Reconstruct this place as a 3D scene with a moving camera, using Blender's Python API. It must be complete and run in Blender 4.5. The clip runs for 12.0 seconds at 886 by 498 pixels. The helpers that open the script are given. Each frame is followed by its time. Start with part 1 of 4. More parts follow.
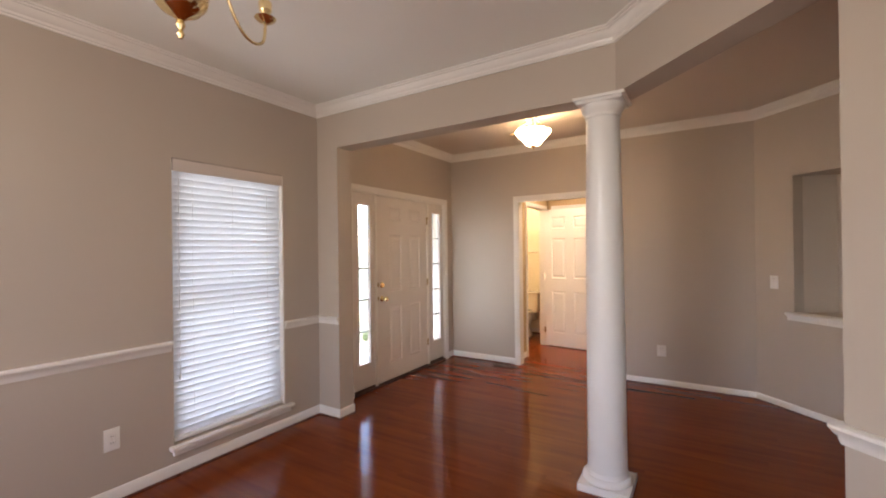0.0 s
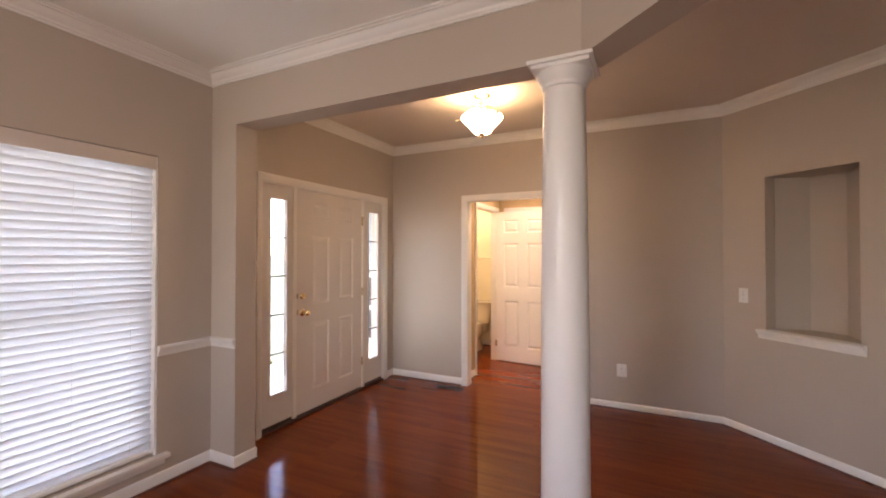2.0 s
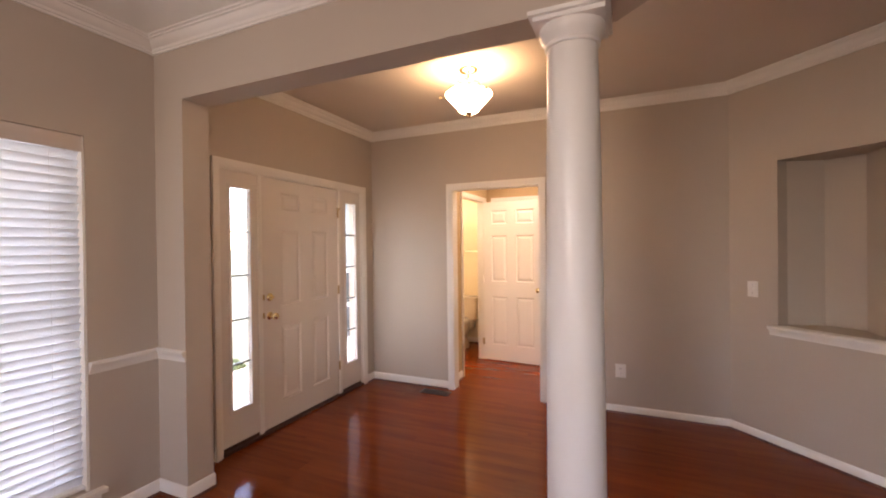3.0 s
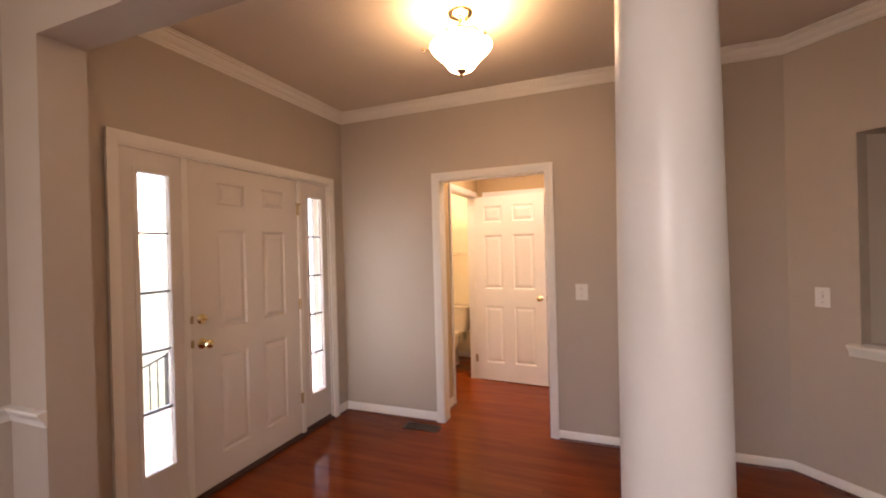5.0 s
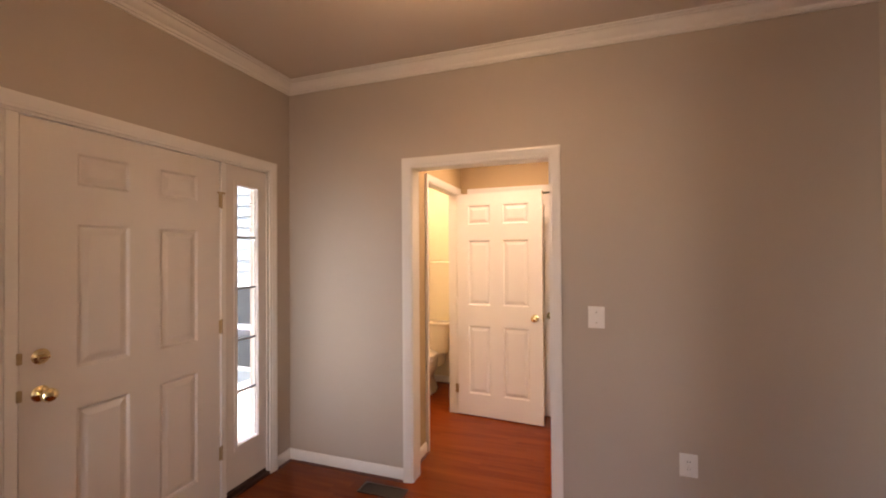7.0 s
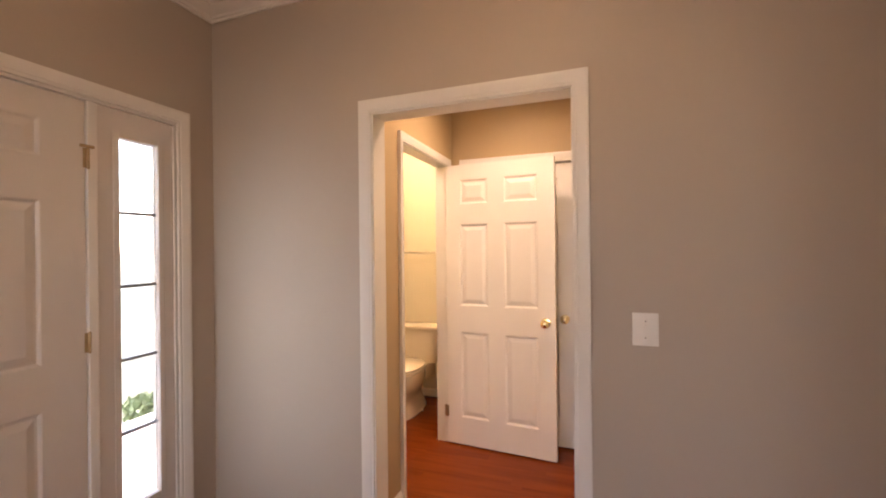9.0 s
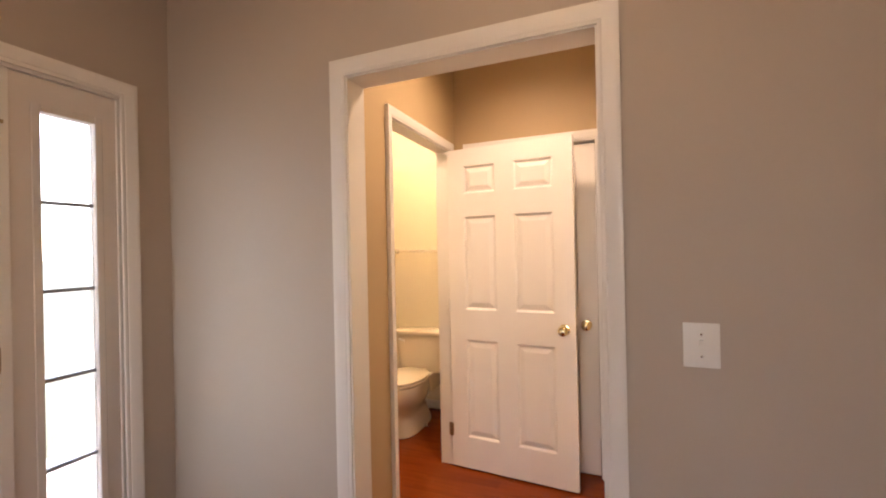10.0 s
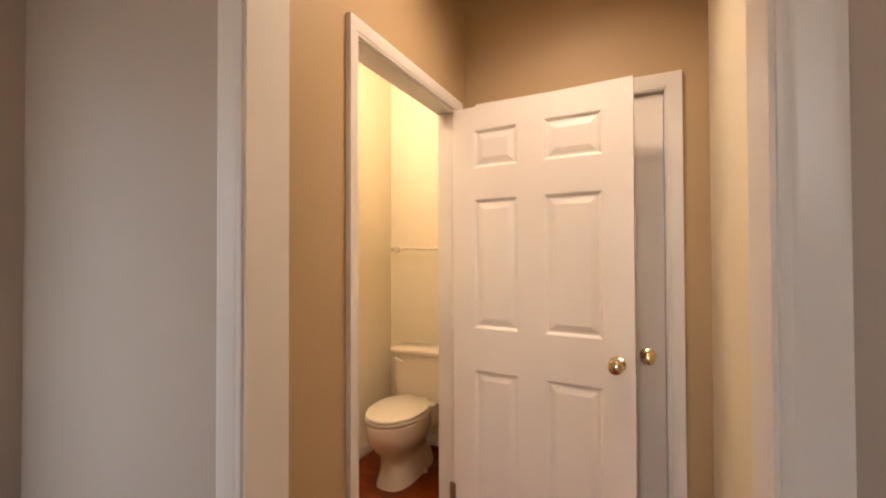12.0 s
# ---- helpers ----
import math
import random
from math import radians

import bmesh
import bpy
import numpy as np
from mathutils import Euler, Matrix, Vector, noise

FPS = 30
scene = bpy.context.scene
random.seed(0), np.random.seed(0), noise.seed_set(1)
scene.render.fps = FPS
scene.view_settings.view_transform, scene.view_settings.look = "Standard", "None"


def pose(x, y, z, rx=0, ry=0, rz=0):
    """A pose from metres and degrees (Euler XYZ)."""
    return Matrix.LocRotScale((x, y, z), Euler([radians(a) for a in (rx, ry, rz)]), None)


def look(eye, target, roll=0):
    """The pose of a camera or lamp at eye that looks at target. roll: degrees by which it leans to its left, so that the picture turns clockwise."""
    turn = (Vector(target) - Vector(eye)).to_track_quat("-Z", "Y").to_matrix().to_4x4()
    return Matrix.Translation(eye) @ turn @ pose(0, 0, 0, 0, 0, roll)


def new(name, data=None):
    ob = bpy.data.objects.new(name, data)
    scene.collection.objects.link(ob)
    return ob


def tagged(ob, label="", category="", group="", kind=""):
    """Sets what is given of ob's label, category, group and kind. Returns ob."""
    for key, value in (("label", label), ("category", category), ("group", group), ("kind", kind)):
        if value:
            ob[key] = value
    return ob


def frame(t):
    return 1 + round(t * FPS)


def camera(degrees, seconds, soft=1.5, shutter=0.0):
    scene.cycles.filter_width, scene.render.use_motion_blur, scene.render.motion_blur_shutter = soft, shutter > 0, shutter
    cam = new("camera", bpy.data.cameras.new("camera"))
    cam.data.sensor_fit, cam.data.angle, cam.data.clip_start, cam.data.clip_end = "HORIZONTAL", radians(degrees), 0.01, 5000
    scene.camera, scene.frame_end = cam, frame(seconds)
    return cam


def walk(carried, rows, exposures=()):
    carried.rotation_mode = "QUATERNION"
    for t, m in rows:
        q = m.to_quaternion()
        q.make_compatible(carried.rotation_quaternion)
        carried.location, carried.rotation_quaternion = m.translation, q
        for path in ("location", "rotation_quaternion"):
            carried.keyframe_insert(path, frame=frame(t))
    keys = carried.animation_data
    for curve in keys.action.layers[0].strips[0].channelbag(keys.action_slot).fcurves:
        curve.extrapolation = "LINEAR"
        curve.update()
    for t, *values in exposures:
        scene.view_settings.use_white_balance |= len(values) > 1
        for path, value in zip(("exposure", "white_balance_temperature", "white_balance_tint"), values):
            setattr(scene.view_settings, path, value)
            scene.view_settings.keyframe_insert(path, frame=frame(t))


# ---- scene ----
cam = camera(92.9, 12.0, soft=2.0)
PATH = [
    (0, (1.205, 0.624, 1.455), (0.146, 2.321, 1.46), -0.7),
    (0.5, (1.18, 0.786, 1.451), (0.18, 2.518, 1.475), -0.2),
    (1, (1.155, 0.952, 1.454), (0.187, 2.701, 1.491), 0.0),
    (1.5, (1.115, 1.107, 1.462), (0.186, 2.878, 1.5), 0.1),
    (2, (1.042, 1.284, 1.466), (0.16, 3.079, 1.489), 0.0),
    (2.5, (0.969, 1.436, 1.473), (0.123, 3.248, 1.482), -0.3),
    (3, (0.878, 1.608, 1.478), (0.068, 3.436, 1.465), -0.7),
    (3.5, (0.803, 1.775, 1.473), (0.008, 3.61, 1.456), -1.2),
    (5.5, (0.495, 2.48, 1.484), (-0.225, 4.346, 1.49), -1.4),
    (6, (0.451, 2.668, 1.49), (-0.253, 4.54, 1.509), -1.2),
    (6.5, (0.388, 2.875, 1.487), (-0.295, 4.754, 1.509), -0.7),
    (7, (0.332, 3.078, 1.489), (-0.337, 4.963, 1.511), -0.4),
    (9, (0.183, 3.896, 1.427), (-0.502, 5.775, 1.428), -0.6),
    (9.5, (0.149, 4.071, 1.412), (-0.566, 5.939, 1.416), -0.8),
    (10, (0.135, 4.281, 1.398), (-0.619, 6.134, 1.403), -1.2),
    (10.5, (0.122, 4.461, 1.394), (-0.658, 6.303, 1.402), -1.4),
    (11, (0.075, 4.648, 1.38), (-0.73, 6.479, 1.393), -1.1),
    (11.5, (0.027, 4.848, 1.351), (-0.828, 6.656, 1.382), -0.6),
    (12, (-0.038, 5.001, 1.352), (-0.9, 6.798, 1.381), -0.2),
]
walk(cam, [(t, look(eye, target, roll)) for t, eye, target, roll in PATH], exposures=[(0.0, 3.86, 7050, 23), (3.5, 3.84, 7550, 32), (6.0, 3.66, 7850, 33), (7.5, 3.66, 7650, 31), (9.0, 3.63, 7400, 30), (10.5, 3.55, 7150, 27), (12.0, 3.30, 6850, 25)])

# ---- world, sun and lamps ----
world = bpy.data.worlds.new("sky")
scene.world = world
world.use_nodes = True
wn = world.node_tree.nodes
sky = wn.new("ShaderNodeTexSky")
sky.sky_type = "NISHITA"
sky.sun_disc = False
sky.sun_elevation = radians(55)
sky.sun_rotation = radians(253)
wn["Background"].inputs["Strength"].default_value = 0.13
world.node_tree.links.new(sky.outputs["Color"], wn["Background"].inputs["Color"])

sun_data = bpy.data.lights.new("sun", "SUN")
sun_data.energy, sun_data.angle, sun_data.color = 1.1, radians(0.5), (1.0, 0.95, 0.88)
sun = new("sun", sun_data)
sun.matrix_world = look((-10.0, -3.0, 14.9), (0.0, 0.0, 0.0))


def area_lamp(name, at, target, w, h, watts, colour):
    d = bpy.data.lights.new(name, "AREA")
    d.shape, d.size, d.size_y, d.energy, d.color = "RECTANGLE", w, h, watts, colour
    ob = new(name, d)
    ob.matrix_world = look(at, target)
    return ob


def point_lamp(name, at, watts, colour, radius):
    d = bpy.data.lights.new(name, "POINT")
    d.energy, d.color, d.shadow_soft_size = watts, colour, radius
    ob = new(name, d)
    ob.location = at
    return ob


DAY = (0.90, 0.96, 1.0)
WARM = (1.0, 0.77, 0.46)
# added fill lamps at assumed openings, out of view behind the walk
area_lamp("fill_rear", (-0.28, -1.36, 1.75), (-0.1, 0.75, 2.74), 1.25, 1.55, 2.9, (1.0, 0.97, 0.92))
area_lamp("fill_east", (1.96, 0.35, 1.25), (0.7, 0.7, 2.74), 1.9, 1.9, 1.2, (1.0, 0.97, 0.92))
area_lamp("fill_corridor", (2.72, -1.36, 1.2), (2.6, 3.0, 1.3), 1.0, 1.8, 0.03, (1.0, 0.96, 0.92))
# added lamp outside the sash, stands in for sky light on the blind
area_lamp("daylight_window", (-1.965, 2.455, 1.14), (0.0, 2.455, 1.14), 0.80, 1.82, 0.78, (0.83, 0.92, 1.0))
# added strip on the room side of the glass, throws the north wall's cool patch
side_day = area_lamp("daylight_sidelight", (-1.70, 3.93, 1.25), (-1.30, 5.6, 1.05), 0.05, 1.35, 0.12, (0.74, 0.93, 1.0))
side_day.data.spread = radians(55)
# lamps of the house
LAMP = (-0.165, 4.45)   # foyer ceiling lamp in plan
for k in range(3):
    a = radians(40 + 120 * k)
    point_lamp("foyer_bulb", (LAMP[0] + 0.075 * math.cos(a), LAMP[1] + 0.075 * math.sin(a), 2.572), 0.115, WARM, 0.009)
point_lamp("bathroom_bulb", (-1.36, 6.70, 2.61), 3.2, (1.0, 0.83, 0.58), 0.08)
hall_spot = bpy.data.lights.new("hall_downlight", "SPOT")
hall_spot.energy, hall_spot.color, hall_spot.spot_size, hall_spot.spot_blend, hall_spot.shadow_soft_size = 8.0, (1.0, 0.81, 0.59), radians(148), 1.0, 0.09
hall_lamp = new("hall_downlight", hall_spot)
hall_lamp.matrix_world = look((-0.34, 6.24, 2.72), (-0.34, 6.36, 0.0))


# ---- materials ----
def material(name, colour, rough=0.5, metal=0.0, spread=0.06, scale=6.0, bump=0.0, bump_scale=200.0, coat=0.0, rough_spread=0.08, island=0.0):
    """Paint-like surface: broad and fine variation of colour and roughness, fine relief."""
    m = bpy.data.materials.new(name)
    m.use_nodes = True
    nt = m.node_tree
    n, l = nt.nodes, nt.links
    b = n["Principled BSDF"]
    co = n.new("ShaderNodeTexCoord")
    big = n.new("ShaderNodeTexNoise")
    big.inputs["Scale"].default_value, big.inputs["Detail"].default_value = scale, 5
    l.new(co.outputs["Object"], big.inputs["Vector"])
    fine = n.new("ShaderNodeTexNoise")
    fine.inputs["Scale"].default_value, fine.inputs["Detail"].default_value = bump_scale, 3
    l.new(co.outputs["Object"], fine.inputs["Vector"])
    mixv = n.new("ShaderNodeMath")
    mixv.operation = "MULTIPLY_ADD"
    l.new(fine.outputs["Fac"], mixv.inputs[0])
    mixv.inputs[1].default_value = 0.35
    l.new(big.outputs["Fac"], mixv.inputs[2])
    ramp = n.new("ShaderNodeMapRange")
    ramp.inputs["From Min"].default_value, ramp.inputs["From Max"].default_value = 0.35, 1.0
    ramp.inputs["To Min"].default_value, ramp.inputs["To Max"].default_value = 1 - spread, 1 + spread
    l.new(mixv.outputs[0], ramp.inputs["Value"])
    mul = n.new("ShaderNodeVectorMath")
    mul.operation = "SCALE"
    mul.inputs[0].default_value = colour
    l.new(ramp.outputs[0], mul.inputs["Scale"])
    l.new(mul.outputs[0], b.inputs["Base Color"])
    rr = n.new("ShaderNodeMapRange")
    rr.inputs["To Min"].default_value, rr.inputs["To Max"].default_value = max(0.02, rough - rough_spread), min(1, rough + rough_spread)
    l.new(big.outputs["Fac"], rr.inputs["Value"])
    l.new(rr.outputs[0], b.inputs["Roughness"])
    b.inputs["Metallic"].default_value = metal
    b.inputs["Coat Weight"].default_value = coat
    if bump:
        bp = n.new("ShaderNodeBump")
        bp.inputs["Strength"].default_value, bp.inputs["Distance"].default_value = bump, 0.002
        l.new(fine.outputs["Fac"], bp.inputs["Height"])
        l.new(bp.outputs[0], b.inputs["Normal"])
    return m


def wood(name, dark, light, rough=0.17, along=(0.8, 9.0, 9.0), coat=0.30):
    """Stained hardwood with grain along x, each board a little different."""
    m = bpy.data.materials.new(name)
    m.use_nodes = True
    nt = m.node_tree
    n, l = nt.nodes, nt.links
    b = n["Principled BSDF"]
    co = n.new("ShaderNodeNewGeometry")
    info = n.new("ShaderNodeObjectInfo")
    mp = n.new("ShaderNodeMapping")
    mp.inputs["Scale"].default_value = along
    off = n.new("ShaderNodeVectorMath")
    off.operation = "SCALE"
    off.inputs[0].default_value = (37.0, 19.0, 7.0)
    l.new(info.outputs["Random"], off.inputs["Scale"])
    l.new(off.outputs[0], mp.inputs["Location"])
    l.new(co.outputs["Position"], mp.inputs["Vector"])
    g = n.new("ShaderNodeTexNoise")
    g.inputs["Scale"].default_value, g.inputs["Detail"].default_value, g.inputs["Distortion"].default_value = 1.6, 3, 0.5
    l.new(mp.outputs[0], g.inputs["Vector"])
    add = n.new("ShaderNodeMath")
    add.operation = "MULTIPLY_ADD"
    l.new(info.outputs["Random"], add.inputs[0])
    add.inputs[1].default_value = 0.13
    l.new(g.outputs["Fac"], add.inputs[2])
    ramp = n.new("ShaderNodeValToRGB")
    e = ramp.color_ramp.elements
    e[0].position, e[0].color = 0.25, (*dark, 1)
    e[1].position, e[1].color = 1.0, (*light, 1)
    l.new(add.outputs[0], ramp.inputs[0])
    l.new(ramp.outputs[0], b.inputs["Base Color"])
    smudge = n.new("ShaderNodeTexNoise")
    smudge.inputs["Scale"].default_value, smudge.inputs["Detail"].default_value = 2.4, 6
    l.new(co.outputs["Position"], smudge.inputs["Vector"])
    rr = n.new("ShaderNodeMapRange")
    rr.inputs["To Min"].default_value, rr.inputs["To Max"].default_value = rough * 0.85, rough * 1.15
    l.new(smudge.outputs["Fac"], rr.inputs["Value"])
    l.new(rr.outputs[0], b.inputs["Roughness"])
    b.inputs["Specular IOR Level"].default_value = 0.06
    b.inputs["Coat Weight"].default_value = coat
    b.inputs["Coat Roughness"].default_value = 0.05
    bp = n.new("ShaderNodeBump")
    bp.inputs["Strength"].default_value, bp.inputs["Distance"].default_value = 0.005, 0.0006
    l.new(g.outputs["Fac"], bp.inputs["Height"])
    l.new(bp.outputs[0], b.inputs["Normal"])
    return m


def glass(name, colour=(0.93, 0.97, 0.97), rough=0.0):
    m = bpy.data.materials.new(name)
    m.use_nodes = True
    b = m.node_tree.nodes["Principled BSDF"]
    b.inputs["Base Color"].default_value = (*colour, 1)
    b.inputs["Transmission Weight"].default_value = 1
    b.inputs["Roughness"].default_value, b.inputs["IOR"].default_value = rough, 1.45
    return m


def glowing(name, colour, strength):
    m = bpy.data.materials.new(name)
    m.use_nodes = True
    b = m.node_tree.nodes["Principled BSDF"]
    b.inputs["Base Color"].default_value = (0.9, 0.86, 0.8, 1)
    b.inputs["Roughness"].default_value = 0.3
    b.inputs["Emission Color"].default_value = (*colour, 1)
    b.inputs["Emission Strength"].default_value = strength
    return m


def thin_white(name, colour):
    """Thin slat of white vinyl: lets part of the daylight through."""
    m = bpy.data.materials.new(name)
    m.use_nodes = True
    nt = m.node_tree
    n, l = nt.nodes, nt.links
    b = n["Principled BSDF"]
    b.inputs["Base Color"].default_value = (*colour, 1)
    b.inputs["Roughness"].default_value = 0.35
    tr = n.new("ShaderNodeBsdfTranslucent")
    tr.inputs["Color"].default_value = (*[0.92 * c for c in colour], 1)
    mx = n.new("ShaderNodeMixShader")
    mx.inputs[0].default_value = 0.42
    l.new(b.outputs[0], mx.inputs[1])
    l.new(tr.outputs[0], mx.inputs[2])
    l.new(mx.outputs[0], n["Material Output"].inputs["Surface"])
    return m


M_WALL = material("greige_paint", (0.479, 0.407, 0.336), 0.55, spread=0.03, scale=1.5, bump=0.10, bump_scale=260)
M_CEIL = material("ceiling_paint", (0.84, 0.83, 0.77), 0.8, spread=0.03, scale=1.5, bump=0.12, bump_scale=180)
# foyer ceiling: warm lamp light and shade put into the tan colour
M_CEIL_WARM = material("warm_shaded_ceiling", (0.71, 0.62, 0.53), 0.7, spread=0.03, scale=1.5, bump=0.12, bump_scale=180)
M_TRIM = material("white_trim_paint", (0.78, 0.75, 0.70), 0.32, spread=0.03, scale=3, bump=0.03, bump_scale=90)
M_LEAF_DOOR = material("white_interior_door_paint", (0.80, 0.76, 0.71), 0.36, spread=0.03, scale=2.5, bump=0.06, bump_scale=120)
# entry door white with its shade put into the colour, darker than interior doors
M_DOOR_SHADED = material("shaded_entry_paint", (0.69, 0.64, 0.59), 0.38, spread=0.03, scale=2.5, bump=0.06, bump_scale=120)
M_SHAFT = material("white_column_paint", (0.78, 0.76, 0.73), 0.30, rough_spread=0.015, spread=0.03, scale=3, bump=0.03, bump_scale=60)
M_FLOOR = wood("cherry_floor", (0.120, 0.0175, 0.0030), (0.245, 0.050, 0.0085))
M_SHOE = material("stained_shoe_moulding", (0.10, 0.028, 0.014), 0.3, spread=0.2, scale=12)
M_SUB = material("dark_joint", (0.02, 0.008, 0.005), 0.6)
M_BRASS = material("polished_brass", (0.84, 0.68, 0.38), 0.14, metal=1.0, spread=0.08, scale=20)
M_DULLBRASS = material("antique_brass_hinge", (0.42, 0.31, 0.18), 0.35, metal=1.0, spread=0.12, scale=40)
M_NICKEL = material("brushed_nickel", (0.66, 0.62, 0.54), 0.28, metal=1.0, spread=0.08, scale=30)
M_CHROME = material("chrome", (0.80, 0.79, 0.77), 0.12, metal=1.0, spread=0.04, scale=30)
M_CERAMIC = material("biscuit_ceramic", (0.80, 0.72, 0.58), 0.10, spread=0.02, scale=4, coat=0.6, rough_spread=0.03)
M_SEAT = material("biscuit_plastic_seat", (0.82, 0.74, 0.60), 0.2, spread=0.02, scale=4)
M_PLASTIC = material("white_plastic", (0.80, 0.78, 0.74), 0.35, spread=0.03, scale=20)
M_SLOT = material("dark_slot", (0.03, 0.03, 0.03), 0.6)
M_VENT = material("brown_register", (0.07, 0.04, 0.025), 0.45, metal=0.4, spread=0.15, scale=30)
M_VALANCE = material("almond_valance", (0.60, 0.52, 0.46), 0.4, spread=0.03, scale=6)
M_SLAT = thin_white("white_slat", (0.88, 0.90, 0.92))
M_VINYL = material("white_vinyl", (0.80, 0.81, 0.82), 0.35, spread=0.02, scale=8)
M_GLASS = glass("clear_glass")
M_DARKPANE = material("dark_window_glass", (0.035, 0.045, 0.055), 0.06, spread=0.1, scale=3, coat=0.5, rough_spread=0.03)
M_CAME = material("grey_muntin", (0.30, 0.32, 0.33), 0.4, metal=0.3, spread=0.08, scale=30)
M_SWEEP = material("bronze_threshold", (0.065, 0.028, 0.018), 0.45, metal=0.2, spread=0.2, scale=20)
M_SHADE = glowing("lit_alabaster_glass", (1.0, 0.77, 0.46), 1.4)
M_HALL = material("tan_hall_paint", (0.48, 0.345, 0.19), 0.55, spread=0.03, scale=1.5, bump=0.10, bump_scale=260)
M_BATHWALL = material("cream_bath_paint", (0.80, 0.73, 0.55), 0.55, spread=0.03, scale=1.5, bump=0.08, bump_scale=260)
M_CONCRETE = material("porch_concrete", (0.52, 0.50, 0.47), 0.85, spread=0.12, scale=5, bump=0.3, bump_scale=80)
M_RAIL = material("dark_porch_paint", (0.035, 0.04, 0.042), 0.5, spread=0.08, scale=10)
M_SIDING = material("grey_siding", (0.26, 0.31, 0.32), 0.6, spread=0.05, scale=6)
M_GRASS = material("lawn", (0.14, 0.15, 0.09), 0.9, spread=0.35, scale=2.0, bump=0.6, bump_scale=60)
M_LEAF = material("leaf", (0.21, 0.28, 0.14), 0.6, spread=0.35, scale=8)
M_BARK = material("bark", (0.12, 0.09, 0.06), 0.9, spread=0.3, scale=20, bump=0.6, bump_scale=40)


# ---- mesh helpers ----
def part(name, bm, mat, parent=None, label="", smooth=False):
    me = bpy.data.meshes.new(name)
    bmesh.ops.recalc_face_normals(bm, faces=bm.faces[:])
    bm.to_mesh(me)
    bm.free()
    me.materials.append(mat)
    if smooth:
        me.polygons.foreach_set("use_smooth", [True] * len(me.polygons))
        me.set_sharp_from_angle(angle=radians(38))
    ob = new(name, me)
    ob.parent = parent
    if label:
        ob["label"] = label
    return ob


def empty(name, m, label="", category="", group="", kind=""):
    ob = new(name)
    ob.empty_display_size = 0.1
    ob.matrix_world = m
    return tagged(ob, label, category, group, kind)


def box(bm, x0, y0, z0, x1, y1, z1, bevel=0.0):
    vs = [bm.verts.new((x, y, z)) for z in (z0, z1) for y in (y0, y1) for x in (x0, x1)]
    fs = [bm.faces.new([vs[i] for i in q]) for q in ((0, 2, 3, 1), (4, 5, 7, 6), (0, 1, 5, 4), (2, 6, 7, 3), (0, 4, 6, 2), (1, 3, 7, 5))]
    if bevel:
        es = {e for f in fs for e in f.edges}
        bmesh.ops.bevel(bm, geom=list(es), offset=bevel, segments=2, affect="EDGES", profile=0.6)


def a_box(*args, bevel=0.0):
    bm = bmesh.new()
    box(bm, *args, bevel=bevel)
    return bm


def sweep(bm, path, profile, closed=False):
    """Runs a profile of (distance to the left of the path, height) along a plan polyline with mitred corners."""
    pts = [Vector(p) for p in path]
    n = len(pts)
    rings = []
    for i, p in enumerate(pts):
        a = pts[i - 1] if (i > 0 or closed) else None
        c = pts[(i + 1) % n] if (i < n - 1 or closed) else None
        dirs = []
        if a is not None:
            dirs.append((p - a).normalized())
        if c is not None:
            dirs.append((c - p).normalized())
        norms = [Vector((-d.y, d.x)) for d in dirs]
        m = sum(norms, Vector((0, 0))).normalized()
        m = m / max(0.25, m.dot(norms[0]))
        rings.append([bm.verts.new((p.x + m.x * o, p.y + m.y * o, z)) for o, z in profile])
    k = len(profile)
    for i in range(n if closed else n - 1):
        r0, r1 = rings[i], rings[(i + 1) % n]
        for j in range(k):
            bm.faces.new((r0[j], r0[(j + 1) % k], r1[(j + 1) % k], r1[j]))
    if not closed:
        bm.faces.new(rings[0])
        bm.faces.new(list(reversed(rings[-1])))


def swept(name, path, profile, mat, parent=None, closed=False, smooth=False):
    bm = bmesh.new()
    sweep(bm, path, profile, closed)
    return part(name, bm, mat, parent, smooth=smooth)


def lathe(bm, profile, seg=28, m=Matrix.Identity(4)):
    rings = []
    for r, z in profile:
        if r < 1e-5:
            rings.append([bm.verts.new(m @ Vector((0, 0, z)))])
        else:
            rings.append([bm.verts.new(m @ Vector((r * math.cos(2 * math.pi * i / seg), r * math.sin(2 * math.pi * i / seg), z))) for i in range(seg)])
    for a, b in zip(rings, rings[1:]):
        for i in range(seg):
            j = (i + 1) % seg
            if len(a) == 1 and len(b) > 1:
                bm.faces.new((a[0], b[i], b[j]))
            elif len(b) == 1 and len(a) > 1:
                bm.faces.new((a[i], a[j], b[0]))
            elif len(a) > 1:
                bm.faces.new((a[i], a[j], b[j], b[i]))
    for end in (rings[0], rings[-1]):
        if len(end) > 2:
            bm.faces.new(end)


def turned(profile, seg=28, m=Matrix.Identity(4)):
    bm = bmesh.new()
    lathe(bm, profile, seg, m)
    return bm


